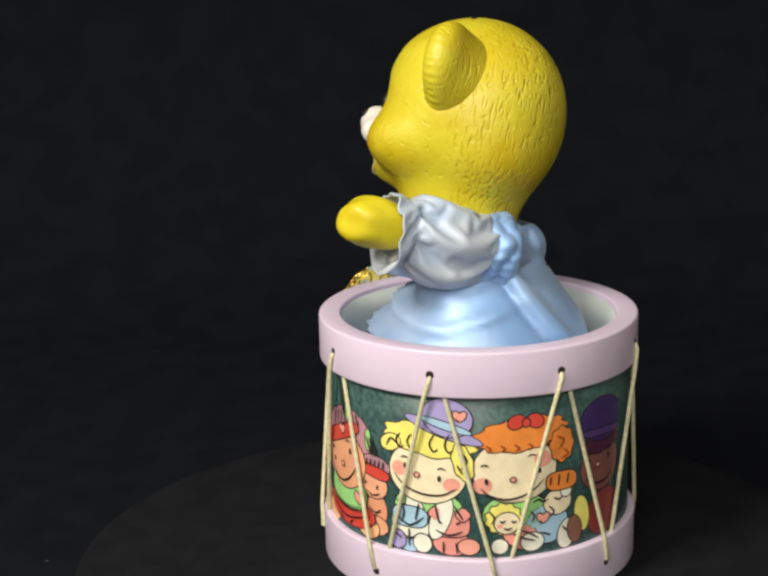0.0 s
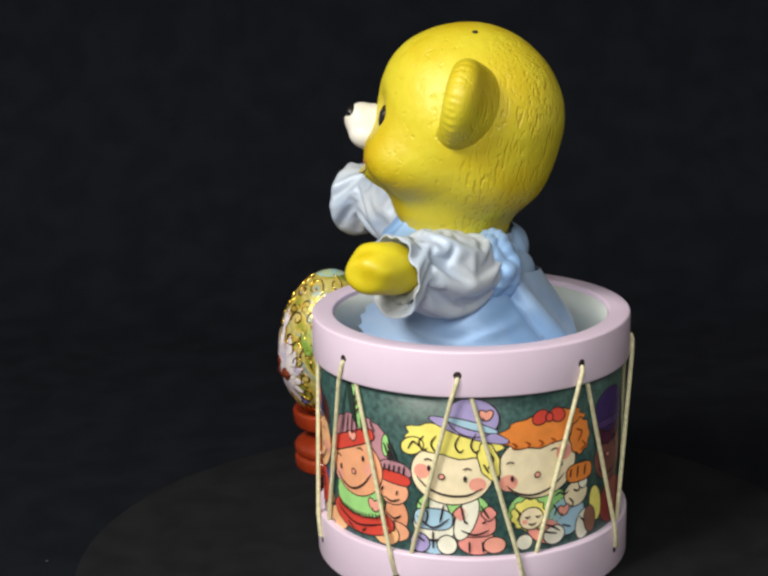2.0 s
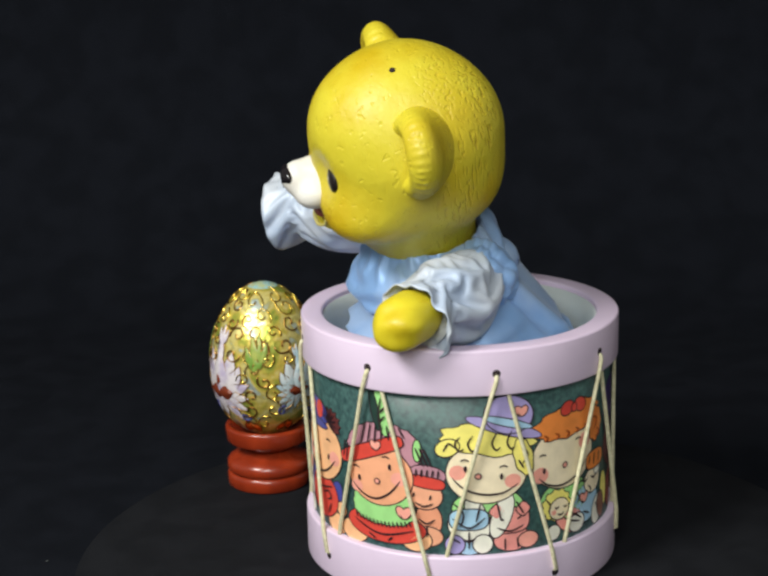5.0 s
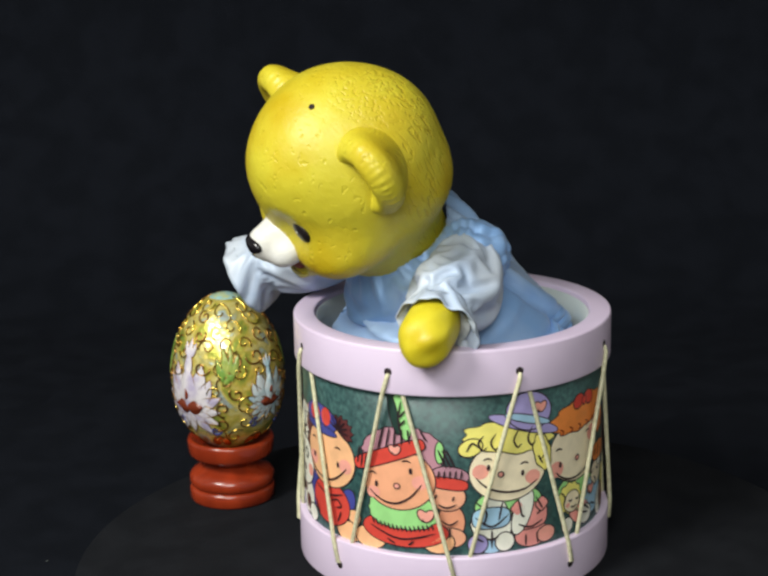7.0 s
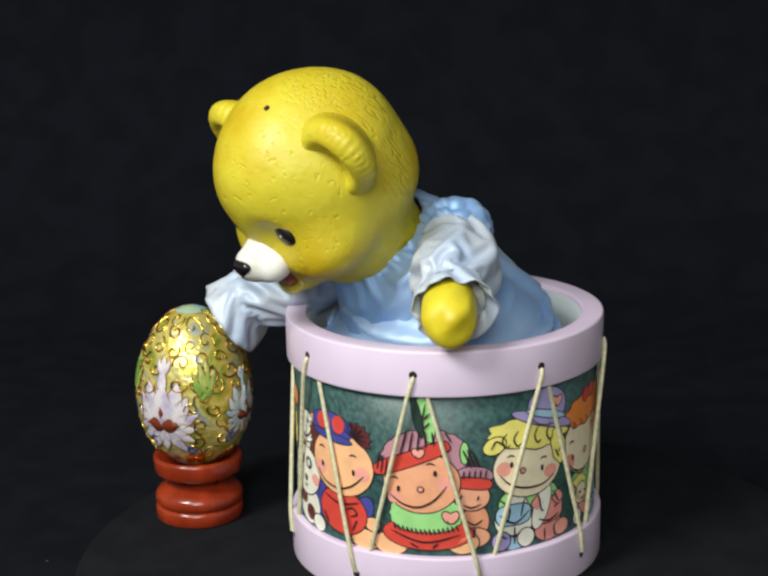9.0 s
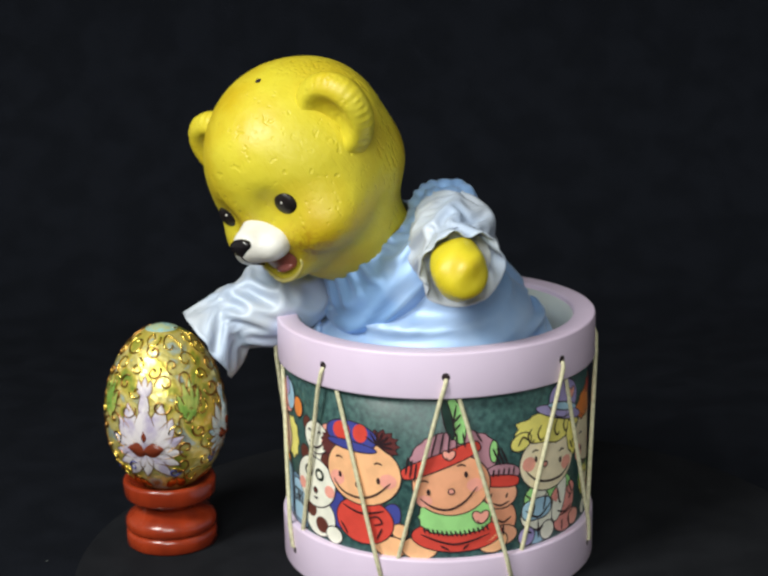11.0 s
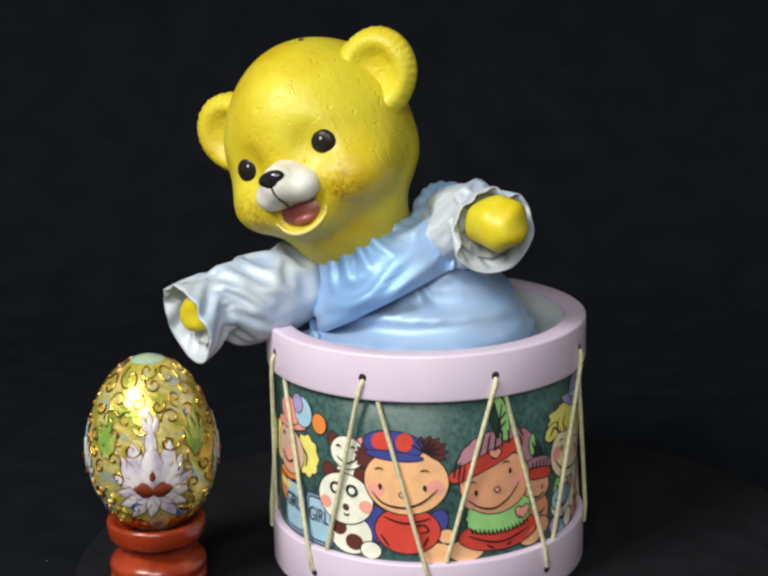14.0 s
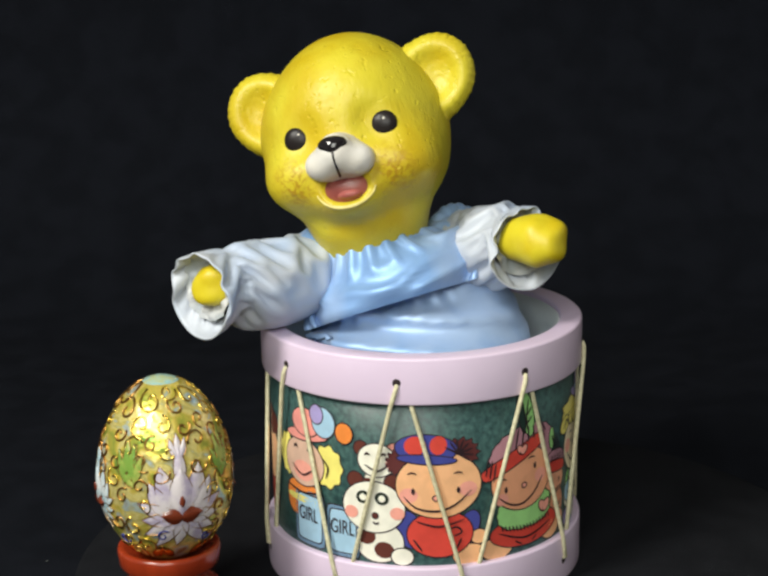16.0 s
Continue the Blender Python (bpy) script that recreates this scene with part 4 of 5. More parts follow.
def bear_head(root):
    head = part("head", blob(head_form, (-46, -50, -70), (46, 48, 48), 1.3, 5), YELLOW, root, "yellow painted bear head with carved fur")
    for s in (-1, 1):
        part("ear", blob(ear_form(s), (min(12 * s, 62 * s), -22, -14), (max(12 * s, 62 * s), 20, 42), 1.0), YELLOW, head)
        out = 18.9 if s > 0 else -17.2
        eye = part("eye", blob(lambda x, y, z: oval(x, y, z, (out, -34.4, -1.2), (6.0, 2.7, 5.8)), (out - 9, -40, -9.8), (out + 9, -27, 7.4), 0.6), EYE_BLACK, head, "glossy black oval eye")
        # a white disc stands in for the highlight on the eye
        bm = lathe([(0, 0.3), (0.45, 0.2), (0.55, 0)], 10)
        part("glint", bm, WHITE, eye, "white disc put on the eye for a highlight").matrix_local = Matrix.Translation(Vector((out + 1.0, -36.9, 0.8)) * MM) @ Matrix.Rotation(radians(78), 4, "X")

    def snout(x, y, z):
        d = capsule(x, y, z, (0, -31, -12), (0, -46.8, -10.0), 12.5, 7.6)
        for side in (-1, 1):
            d = join(d, oval(x, y, z, (6.4 * side, -41.5, -14), (8.2, 9, 6.8)), 3)
        return cut(d, oval(x, y, z, (0, -47, -26), (10.2, 12, 6.4)), 1)
    muzzle = part("muzzle", blob(snout, (-20, -58, -28), (20, -26, 4), 0.9), WHITE, head, "white painted muzzle")
    part("nose", blob(lambda x, y, z: join(oval(x, y, z, (0, -51.4, -7.0), (6.2, 3.0, 3.3)), oval(x, y, z, (0, -52.2, -9.4), (3.0, 2.4, 2.6)), 2), (-10, -58, -14), (10, -45, 0), 0.7), GLOSS_BLACK, muzzle, "glossy black nose")
    part("mouth_line", tube([Vector(p) * MM for p in ((0, -54.2, -10.6), (0, -53.4, -13), (0, -51.0, -16.4), (0, -46.8, -20))], 0.6 * MM, 6), GLOSS_BLACK, muzzle, "black painted mouth line")
    mouth = part("mouth", blob(lambda x, y, z: oval(x, y, z, (0, -33.5, -24.4), (12.2, 7.5, 8.4)), (-15, -44, -36), (15, -24, -13), 0.9), MOUTH_RED, head, "open red-brown mouth")
    part("tongue", blob(lambda x, y, z: oval(x, y, z, (1, -38.6, -27.3), (5.5, 4, 2.2)), (-7, -46, -32), (9, -32, -23), 0.7), TONGUE, mouth, "shiny pink tongue")
    # the pale rim of the lower lip follows the skin
    rim = []
    for b in np.linspace(192, 348, 25):
        lx, lz = 12.6 * math.cos(radians(b)), -23.6 + 8.9 * math.sin(radians(b))
        ly = next(q for q in np.arange(-56, -20, 0.1) if head_form(lx, q, lz) < 0)
        rim.append(Vector((lx, ly - 0.1, lz)) * MM)
    part("lip", tube(rim, [0.9 * MM * (0.4 + 0.6 * math.sin(math.pi * i / 24)) for i in range(25)], 8), LIP, mouth, "pale cream painted lip")
    dot = part("pin_hole", lathe([(0, 0.4), (1.1, 0.3), (1.3, 0), (0, -0.5)], 12), HOLE, head, "small dark pin hole")
    out = next(k for k in np.arange(0.9, 1.3, 0.002) if head_form(11.4 * k, -5.2 * k, 38.7 * k) > 0)
    dot.matrix_local = Matrix.Translation(Vector((11.4, -5.2, 38.7)) * out * MM) @ Vector((11.8, -6.4, 38)).to_track_quat("Z", "Y").to_matrix().to_4x4()
    return head


def folds(x, y, z, size, seed):
    a = np.sin(x / size + 1.7 * np.sin(y / size * 0.7 + seed) + seed)
    b = np.sin(y / size * 0.9 + 1.9 * np.sin(z / size * 0.8 + 2 * seed) + 0.5 * x / size)
    c = np.sin(z / size * 1.3 + 1.5 * np.sin(x / size * 0.6 + 3 * seed))
    return (a * b + 0.7 * b * c) * 0.6


def creases(x, y, z, size, seed):
    """Sharp ridges between soft hollows, as in pulled satin."""
    a = np.sin(x / size + 1.3 * np.sin(z / size * 0.5 + seed) + 0.6 * np.sin(y / size * 0.8))
    b = np.sin((z + 0.5 * x) / size * 0.9 + 1.5 * np.sin(x / size * 0.45 + 2 * seed) + 0.4 * y / size)
    return 0.5 * np.abs(a) + 0.7 * np.abs(b) - 0.7


def drape_form(x, y, z):
    d = join(capsule(x, y, z, (12, 29, -65), (22, 36, -94), 12, 16), capsule(x, y, z, (-6, 24, -64), (30, 22, -66), 10, 10), 8)
    d = join(d, capsule(x, y, z, (8, 14, -72), (12, 17, -96), 19, 22), 8)
    return d + 1.2 * folds(x, y, z, 8.5, 1.4) + 2.4 * creases(x, y, z, 7.4, 1.1)


def hang(place, pinned, around, along, outside, pull, steps=90, rounds=8, bend=0.12):
    """Lets a tube of cloth, rings of points in mm, settle: around and along are its own lengths between points."""
    rows, n, _ = place.shape
    index = np.arange(rows * n).reshape(rows, n)
    bonds = []

    def bond(a, b, size, stiff):
        bonds.append((a.ravel(), b.ravel(), np.broadcast_to(size, a.shape).ravel()[:, None], stiff))
    for c in (0, 1):
        near = index[:, c::2]
        bond(near, np.roll(index, -1, 1)[:, c::2], around[:, None], 1.0)
        bond(index[c:-1:2], index[c + 1::2][:len(index[c:-1:2])], along[c:rows - 1:2, None], 1.0)
        slant = np.sqrt(around[:-1] ** 2 + along[:rows - 1] ** 2)
        for way in (-1, 1):
            over = np.roll(index, way, 1)
            bond(index[c:-1:2], over[c + 1::2][:len(index[c:-1:2])], slant[c::2, None], 0.35)
    for c in (0, 1, 2, 3):
        pick = [r for r in range(rows - 2) if r % 4 == c]
        bond(index[pick], index[[r + 2 for r in pick]], along[pick][:, None] * 2, bend)
        col = [q for q in range(n) if q % 4 == c]
        bond(index[:, col], index[:, [(q + 2) % n for q in col]], around[:, None] * 2, bend)
    p = place.reshape(-1, 3).copy()
    free = (~pinned).reshape(-1, 1).astype(float)
    old = p.copy()
    for step in range(steps):
        drift = (p - old) * 0.86 + pull
        old = p.copy()
        p = p + drift * free
        for _ in range(rounds):
            for a, b, size, stiff in bonds:
                gap = p[b] - p[a]
                far = np.sqrt((gap * gap).sum(1))[:, None] + 1e-9
                wa, wb = free[a], free[b]
                push = gap * (stiff * (far - size) / far / np.maximum(wa + wb, 1e-9))
                p[a] += push * wa
                p[b] -= push * wb
        p = p + (outside(p) - p) * free
    return p.reshape(rows, n, 3)


def from_rings(place, inner=0.0, low=0, high=None):
    """A mesh of the rings; with inner, a second skin that far inside."""
    bm = bmesh.new()
    step = np.roll(place, -1, 1) - np.roll(place, 1, 1)
    rise = np.gradient(place, axis=0)
    normal = np.cross(step, rise)
    normal /= np.linalg.norm(normal, axis=2, keepdims=True) + 1e-9
    middle = place.mean(1, keepdims=True)
    if ((place - middle) * normal).sum() < 0:
        normal = -normal
    skins = [place[low:high]]
    if inner:
        skins.append((place - inner * normal)[low:high][::-1])
    rings = [[bm.verts.new(q * MM) for q in ring] for skin in skins for ring in skin]
    n = place.shape[1]
    for a, b in zip(rings, rings[1:]):
        for i in range(n):
            bm.faces.new((a[i], a[(i + 1) % n], b[(i + 1) % n], b[i]))
    bmesh.ops.recalc_face_normals(bm, faces=bm.faces)
    return bm


def ball_out(p, centre, radius):
    d = p - np.array(centre, float)
    far = np.linalg.norm(d, axis=1, keepdims=True) + 1e-9
    return np.where(far < radius, np.array(centre, float) + d / far * radius, p)


def rod_out(p, a, b, radius):
    a, b = np.array(a, float), np.array(b, float)
    h = np.clip((p - a) @ (b - a) / ((b - a) @ (b - a)), 0, 1)[:, None]
    axis = a + h * (b - a)
    d = p - axis
    far = np.linalg.norm(d, axis=1, keepdims=True) + 1e-9
    return np.where(far < radius, axis + d / far * radius, p)


def to_drum(q):
    rest = np.array(BEAR_REST)
    return np.asarray(q, float) @ rest[:3, :3].T + rest[:3, 3] * 1000


def bodice_rings():
    """The upper gown in the bear's space: gathered at the neck, blousing over a drawn-in waist."""
    rows, n = 48, 132
    rng = np.random.default_rng(5)
    a = 2 * np.pi * np.arange(n) / n
    wave = sum(rng.normal() * np.sin(k * a + rng.uniform(0, 6.28)) / 3 for k in range(11, 26))
    # share of the way, height, centre x and y, half width, half depth
    shape = np.array([(0, -44.5, 1, 5, 23.6, 23.6), (0.10, -48, 3, 7, 27, 27.5), (0.32, -55, 6, 7, 38, 34.5), (0.58, -68, 6, 3, 40, 36), (0.82, -80, 6, 3, 41, 38), (1, -80, 7, 6, 36, 33)])
    place = np.zeros((rows, n, 3))
    for r in range(rows):
        u = r / (rows - 1)
        z, cx, cy, wide, deep = [np.interp(u, shape[:, 0], shape[:, i]) for i in range(1, 6)]
        ripple = 1 + 0.012 * wave * max(0, 1 - 2.5 * u) + 0.012 * rng.normal(size=n)
        x = cx + wide * ripple * np.cos(a)
        place[r] = np.stack([x, cy + deep * ripple * np.sin(a), z + 0.27 * u * u * x + 0.6 * rng.normal(size=n) * (0 < r < rows - 1)], 1)
    pinned = np.zeros((rows, n), bool)
    pinned[0] = pinned[-1] = True
    around = np.linalg.norm(np.roll(place, -1, 1) - place, axis=2).mean(1) * 1.0
    around[1:8] = np.maximum(around[1:8], 2 * np.pi * 26 / n)
    around[9:] *= 0.94
    # the arms hold the cloth out at the armholes, so that it swags between them
    for side in (0, n // 2):
        for c in range(side - 5, side + 6):
            pinned[13:21, c % n] = True
    along = np.linalg.norm(np.diff(place, axis=0), axis=2).mean(1)
    along = np.append(along, along[-1]) * 1.40
    down = np.array(BEAR_TURN).T @ np.array((0, 0, -0.06))

    def outside(p):
        p = rod_out(p, (34, 17, -57), (-23, 6, -58), 15)
        # the stuffed chest fills the cloth, so that slack shows as level folds
        middle, size = np.array((6, 4, -67.0)), np.array((37.5, 33.5, 19.0))
        q = (p - middle - np.outer(p[:, 0] - 6, (0, 0, 0.2))) / size
        far = np.linalg.norm(q, axis=1, keepdims=True) + 1e-9
        p = np.where(far < 1, p + q * size * (1 / far - 1), p)
        p = ball_out(p, (-3, 26, -55), 11.5)
        return rod_out(p, (1, 5, -44), (5, 8, -62), 21.5)
    place = hang(place, pinned, around, along, outside, down, 90, 8, 0.22)
    # long swags across the chest, pressed into crisp ridges
    x, y, z = place[..., 0], place[..., 1], place[..., 2]
    front = np.clip(-(y - 6) / 20, 0, 1)
    swag = 1 - np.abs(np.sin((z - 0.22 * x + 4.5 * np.cos((x - 6) / 15) + 1.5 * np.sin(x / 6)) / 3.4))
    lift = 4.2 * (swag - 0.36) * front * np.exp(-((z - 0.2 * x + 70) / 10) ** 2) * (0.7 + 0.3 * np.sin(x / 9 + 1))
    hem = z - HEM[0] - HEM[1] * x
    lift = lift + 3.5 * front * np.exp(-((hem - 2) / 4) ** 2)
    return place + lift[..., None] * np.array((0.0, -1.0, 0.25))


def skirt_rings():
    """The lower gown in the drum's space: from the drawn-in waist out to the drum's wall, slack in wide folds."""
    rows, n = 48, 140
    rng = np.random.default_rng(8)
    a = 2 * np.pi * np.arange(n) / n
    top = to_drum(np.stack([7 + 22 * np.cos(a), 9 + 19 * np.sin(a), -64 + 4.2 * np.cos(a)], 1))
    turn = a + GOWN_TURN
    low = np.stack([53 * np.cos(turn), 2 + 53 * np.sin(turn), np.full(n, 92.0)], 1)
    hip = (low - (0, 0, 92)) * np.array((0.93, 0.93, 1)) + np.array((0, 0, 108.0))
    place = np.zeros((rows, n, 3))
    for r in range(rows):
        u = r / (rows - 1)
        place[r] = top + (hip - top) * u / 0.6 if u < 0.6 else hip + (low - hip) * (u - 0.6) / 0.4
        place[r] += 0.5 * rng.normal(size=(n, 3)) * (0 < r < rows - 1)
    pinned = np.zeros((rows, n), bool)
    pinned[0] = pinned[-1] = True
    around = np.linalg.norm(np.roll(place, -1, 1) - place, axis=2).mean(1) * 0.98
    along = np.linalg.norm(np.diff(place, axis=0), axis=2).mean(1)
    along = np.append(along, along[-1]) * 1.36

    def outside(p):
        far = np.linalg.norm(p[:, :2], axis=1, keepdims=True) + 1e-9
        front = np.clip((p[:, :2] @ np.array((-0.97, 0.24)))[:, None] / far, 0, 1)
        core = 47 - 0.62 * np.maximum(p[:, 2:] - 106, 0) - front ** 2 * (2 + 10 * np.clip((p[:, 2:] - 112) / 6, 0, 1))
        p[:, :2] = np.where(far < core, p[:, :2] / far * core, p[:, :2])
        wall = np.where(p[:, 2:] < 113, 57.0, 90.0)
        p[:, :2] = np.where(far > wall, p[:, :2] / far * wall, p[:, :2])
        return p
    place = hang(place, pinned, around, along, outside, np.array((0, 0, -0.04)), 90, 8, 0.2)
    # broad level folds where the cloth is pushed down before the bear
    ang, z = np.arctan2(place[..., 1] - 4, place[..., 0]), place[..., 2]
    front = np.clip(np.cos(ang - 2.75) + 0.25, 0, 1)
    fold = 1 - np.abs(np.sin((z + 4 * np.sin(ang + 2.2) - 104) * np.pi / 11.5)) ** 0.8
    out = 7.5 * front * (fold - 0.3) * np.exp(-((z - 113) / 12) ** 2)
    # a crisp tuck at the side and the fold that hangs beside it
    side = np.arctan2(np.sin(ang + 1.0 + 0.012 * (z - 110)), np.cos(ang + 1.0 + 0.012 * (z - 110)))
    out = out + 3.2 * np.exp(-((side - 0.17) / 0.12) ** 2) - 2.6 * np.exp(-(side / 0.045) ** 2) + 2.2 * np.exp(-((z - 119 - 9 * (side + 0.3)) / 2.2) ** 2) * np.exp(-((side + 0.35) / 0.35) ** 2)
    return place + out[..., None] * np.stack([np.cos(ang), np.sin(ang), 0 * ang + 0.2], 2)


def sleeve(name, root, length, bulge, swell, seed, label):
    """A tube of satin along +x from the shoulder, slack between a gathered armhole and an elastic wrist, with a free cuff."""
    rows, n = 46, 88
    rng = np.random.default_rng(int(seed * 10))
    a = 2 * np.pi * np.arange(n) / n
    u = np.linspace(0, 1, rows)
    wrist = int(rows * 0.78)
    radius = bulge * (0.86 + swell * np.sin(np.pi * np.minimum(1, u * 1.1)) ** 0.8)
    radius[wrist:] = bulge * np.linspace(0.92, 1.2, rows - wrist)
    waves = sum(rng.normal() * np.sin(k * a + rng.uniform(0, 6.28)) for k in (3, 4, 5, 7, 11)) / 3
    place = np.zeros((rows, n, 3))
    for r in range(rows):
        rad = radius[r] * (1 + 0.02 * rng.normal(size=n)) + (0.9 * waves if r in (0, wrist) else 0.3 * waves)
        place[r] = np.stack([u[r] * length + 0.3 * rng.normal(size=n) + (1.6 * waves if r == rows - 1 else 0), rad * np.cos(a), rad * np.sin(a)], 1)
    pinned = np.zeros((rows, n), bool)
    pinned[0] = pinned[wrist] = True
    around = 2 * np.pi * radius / n * 1.03
    around[4:wrist - 3] *= 1.05
    along = np.full(rows, length / (rows - 1)) * 1.09
    along[wrist:] /= 1.07

    def outside(p):
        return rod_out(p, (-5, 0, 0), (length + 10, 0, 0), bulge * 0.86)
    place = hang(place, pinned, around, along, outside, np.array((0, 0, -0.012)), 60, 8, 0.5)
    arm = part(name, from_rings(place, 0.6), PALE_SATIN, root, label)
    # the blue armhole, bunched in pleats where the sleeve is sewn on
    shift = -12 if length < 60 else -3
    bm = bmesh.new()
    last = None
    for k in range(33):
        v = k / 32
        row = []
        for i in range(80):
            b = 2 * math.pi * i / 80
            pleat = (1.5 * abs(math.sin(6.2 * v + 1.2 * math.sin(2 * b + seed) + 0.7 * math.sin(5 * b))) + 1.3 * abs(math.sin(8 * b + 2.2 * v + 1.5 * math.sin(3 * b + seed)))) * math.sin(math.pi * v) ** 0.5
            wide = bulge * 0.72 + 3.2 * math.sin(math.pi * min(1, 0.22 + 0.78 * v)) ** 0.5 + pleat + 1.2 * noise.noise(Vector((math.cos(b) * 1.3, math.sin(b) * 1.3, 2 * v + seed)))
            row.append(bm.verts.new(((shift + 16 * v + 1.5 * math.sin(b + seed)) * MM, wide * math.cos(b) * MM, wide * math.sin(b) * MM)))
        for i in range(80 if last else 0):
            bm.faces.new((last[i], last[(i + 1) % 80], row[(i + 1) % 80], row[i]))
        last = row
    part("armhole", bm, BLUE_SATIN, arm, "light blue satin armhole bunched in pleats")
    # crumpled lining stuffed round the wrist
    bm = bmesh.new()
    last = None
    for k in range(9):
        rad = 4 + (bulge * 0.92 - 4) * k / 8
        row = []
        for i in range(40):
            b = 2 * math.pi * i / 40
            deep = length - 9 + 3.5 * noise.noise(Vector((math.cos(b) * rad * 0.25, math.sin(b) * rad * 0.25, seed))) + 3 * (k / 8) ** 3
            row.append(bm.verts.new((deep * MM, rad * math.cos(b) * MM, rad * math.sin(b) * MM)))
        for i in range(40 if last else 0):
            bm.faces.new((last[i], last[(i + 1) % 40], row[(i + 1) % 40], row[i]))
        last = row
    part("lining", bm, LINING, arm, "crumpled white cuff lining")
    return arm


def paw_form(long, fat=1.0):
    def field(x, y, z):
        # a blunt mitt with a thumb, carved in flats
        k = (np.abs((x - long + 7) / 14) ** 2.35 + np.abs(y / (12.2 * fat)) ** 2.35 + np.abs((z + 0.12 * (x - long)) / (11.4 * fat)) ** 2.35) ** (1 / 2.35)
        d = join((k - 1) * 11 * fat, oval(x, y, z, (long - 16, 0, 0), (14, 9.5 * fat, 9.5 * fat)), 5)
        d = join(d, oval(x, y, z, (long - 4, 5 * fat, 5 * fat), (8.5, 7 * fat, 6 * fat)), 3)
        return d + 0.9 * folds(x, y, z, 4.6, 0.9)
    return field


SHOULDER_L, SHOULDER_R = Vector((36, 19, -53)) * MM, Vector((-25, 5, -52.5)) * MM
# where the paw or cuff is carried, millimetres in the bear's space
PAW_L = [(0, 69.2, -24.5, -45.5), (1, 68, -22.5, -47.8), (2, 68.4, -17.7, -51), (3, 68.9, -15.3, -48.8), (4, 67.8, -12.9, -44.5), (5.25, 63.4, -11.8, -41.5), (6.5, 60.6, -10.3, -41), (7, 62.9, -12, -43.7), (8, 67.4, -16.4, -49.6),
         (9, 69.1, -15.6, -50.6), (10.25, 69, -18, -53.5), (11.5, 69, -20.1, -55.8), (13, 70.6, -18.5, -56.2), (14.5, 69.6, -18.4, -58), (16, 67.7, -17.8, -59.3)]
CUFF_R = [(0, -66.4, -41.7, -67), (1.5, -65.5, -43.6, -67.1), (3.5, -61.5, -49.2, -67.3), (5.25, -59, -51.5, -65), (7, -57.2, -52, -62), (9, -60.4, -47.5, -55.2), (10.25, -61, -47.5, -51), (12.5, -61.8, -49.2, -47.8), (14, -64, -52, -48.6), (16, -67, -52.2, -54.4)]


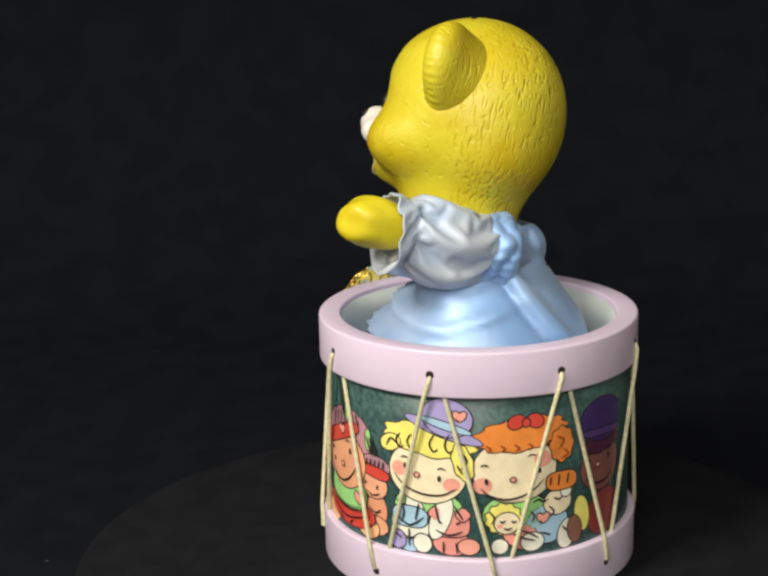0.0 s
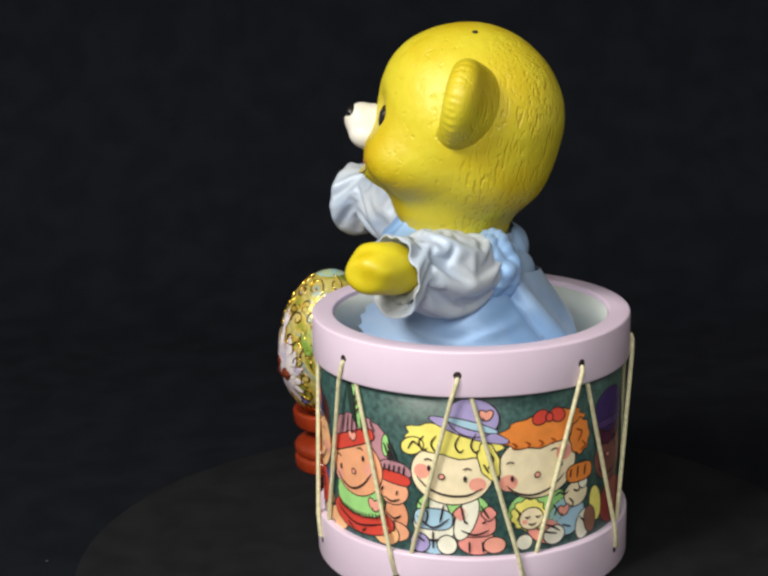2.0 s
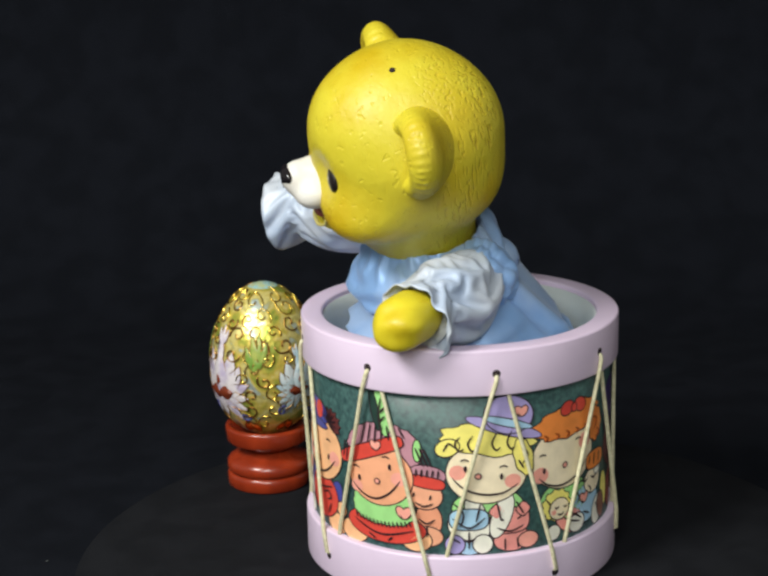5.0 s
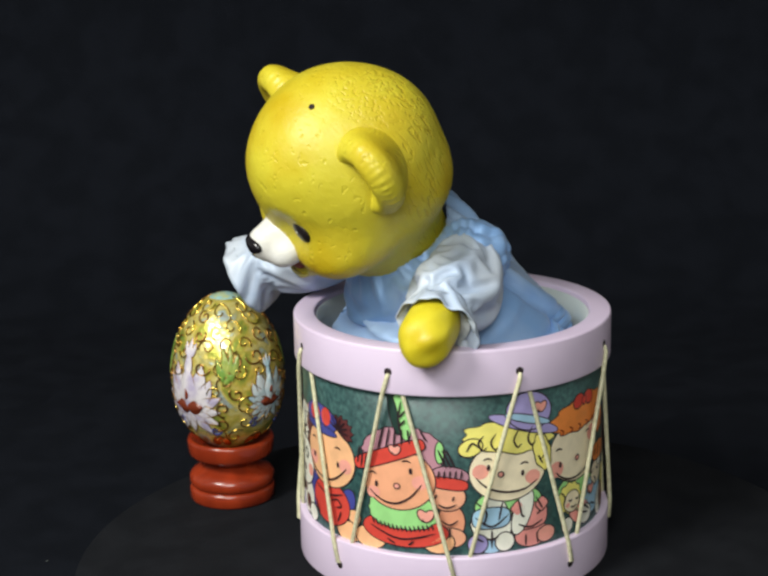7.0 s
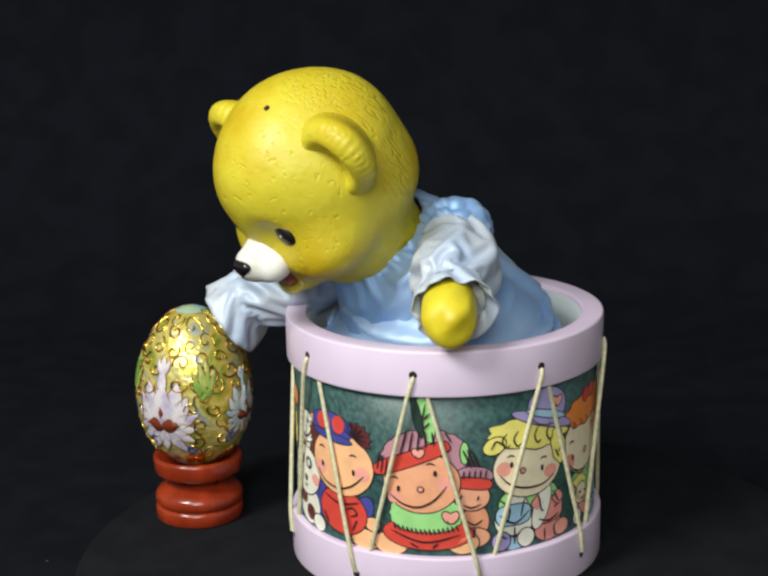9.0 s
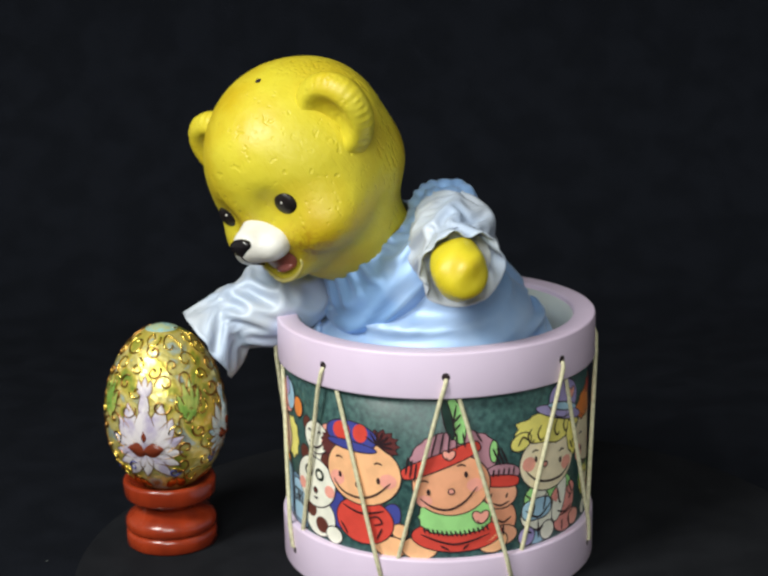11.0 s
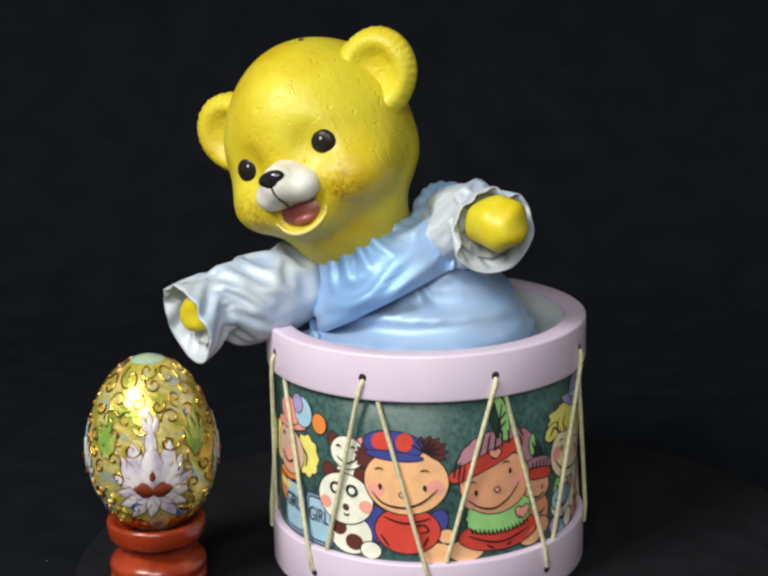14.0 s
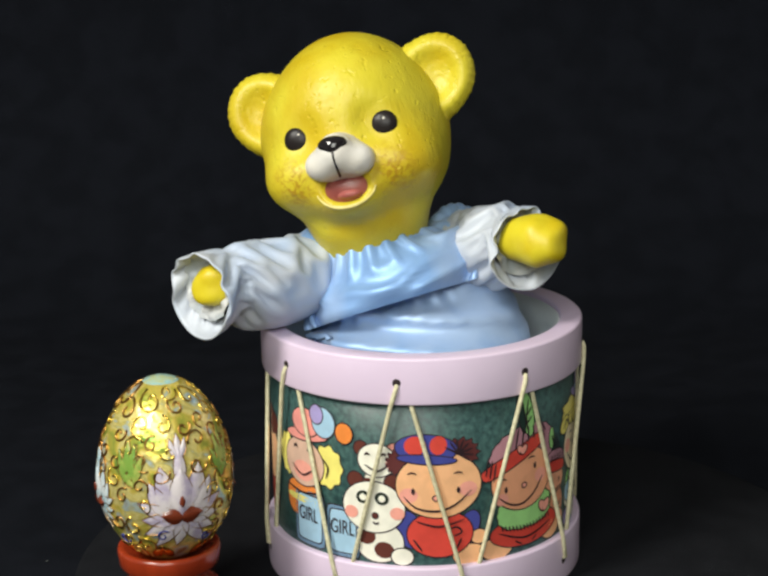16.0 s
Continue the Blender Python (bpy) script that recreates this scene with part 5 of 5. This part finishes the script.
def bear():
    root = new("bear_puppet")
    tagged(root, "yellow bear puppet in blue satin leaning from the drum", "bear puppet")
    head = bear_head(root)
    upper = from_rings(bodice_rings(), 0.6, 0, 36)
    slope = Vector((-HEM[1], 0, 1)).normalized()
    bmesh.ops.bisect_plane(upper, geom=upper.verts[:] + upper.edges[:] + upper.faces[:], plane_co=Vector((0, 0, HEM[0] * MM)), plane_no=slope, clear_inner=True)
    bodice = part("bodice", upper, BLUE_SATIN, root, "creased light blue satin bodice gathered at the neck")
    skirt = part("skirt", from_rings(skirt_rings(), 0.5), BLUE_SATIN, root, "light blue satin skirt tucked into the drum")
    drape = part("back_drape", blob(drape_form, (-40, -24, -128), (60, 66, -44), 1.2), BLUE_SATIN, root, "light blue satin pulled slack behind the waist")
    arm_l = sleeve("sleeve", root, 48, 15.0, 0.36, 1.3, "pale satin sleeve with frilled cuff")
    arm_r = sleeve("sleeve", root, 70.5, 15.4, 0.30, 4.1, "pale satin sleeve with frilled cuff")
    part("paw", blob(paw_form(60.2, 0.90), (26, -19, -19), (80, 21, 21), 1.0), PAW_YELLOW, arm_l, "smooth yellow paw")
    part("paw", blob(paw_form(62, 0.8), (24, -15, -15), (76, 17, 17), 1.0), PAW_YELLOW, arm_r, "smooth yellow paw deep in the cuff")
    return root, head, bodice, drape, skirt, arm_l, arm_r


BEAR, HEAD, BODICE, DRAPE, SKIRT, ARM_L, ARM_R = bear()


# the head turns and sinks a little on its neck: degrees about its own x, y and z, then millimetres along z
NOD = [(0, -2, -7, -7.5, -0.6), (1, -1, -4.5, -6.5, -3), (2, 0, -1.5, -3, -2.4), (3, 0, 0, -0.5, -1.8), (4, 0, 0, 0, 0), (16, 0, 0, 0, 0)]


def nod(t):
    xs = [a[0] for a in NOD]
    rx, ry, rz, down = [float(np.interp(t, xs, [a[i] for a in NOD])) for i in (1, 2, 3, 4)]
    return pose(0, 0, down * MM, rx, ry, rz)


def arm_pose(row, shoulder, carried):
    xs = [a[0] for a in carried]
    aim = Vector([float(np.interp(row[0], xs, [a[i] for a in carried])) for i in (1, 2, 3)]) * MM - shoulder
    return sway(row) @ BEAR_REST @ Matrix.Translation(shoulder) @ aim.to_track_quat("X", "Z").to_matrix().to_4x4()


def motions():
    times = [t for t, a in THETA]
    walk(TURNTABLE, [(t, turned(t, Vector((0, 0, 0)))) for t in times])
    for thing, spot in ((TOY_DRUM, DRUM), (BEAR, DRUM), (ENAMEL_EGG, EGG), (EGG_STAND, EGG)):
        walk(thing, [(t, turned(t, spot)) for t in times])
    walk(HEAD, [(row[0], sway(row) @ BEAR_REST @ nod(row[0])) for row in SWAY])
    walk(BODICE, [(row[0], sway(row) @ BEAR_REST) for row in SWAY])
    walk(DRAPE, [(row[0], sway(row, 0.45) @ BEAR_REST) for row in SWAY])
    walk(SKIRT, [(row[0], sway(row, 0.35, Vector((0, 0, 0.085)))) for row in SWAY])
    walk(ARM_L, [(row[0], arm_pose(row, SHOULDER_L, PAW_L)) for row in SWAY])
    walk(ARM_R, [(row[0], arm_pose(row, SHOULDER_R, CUFF_R)) for row in SWAY])


motions()
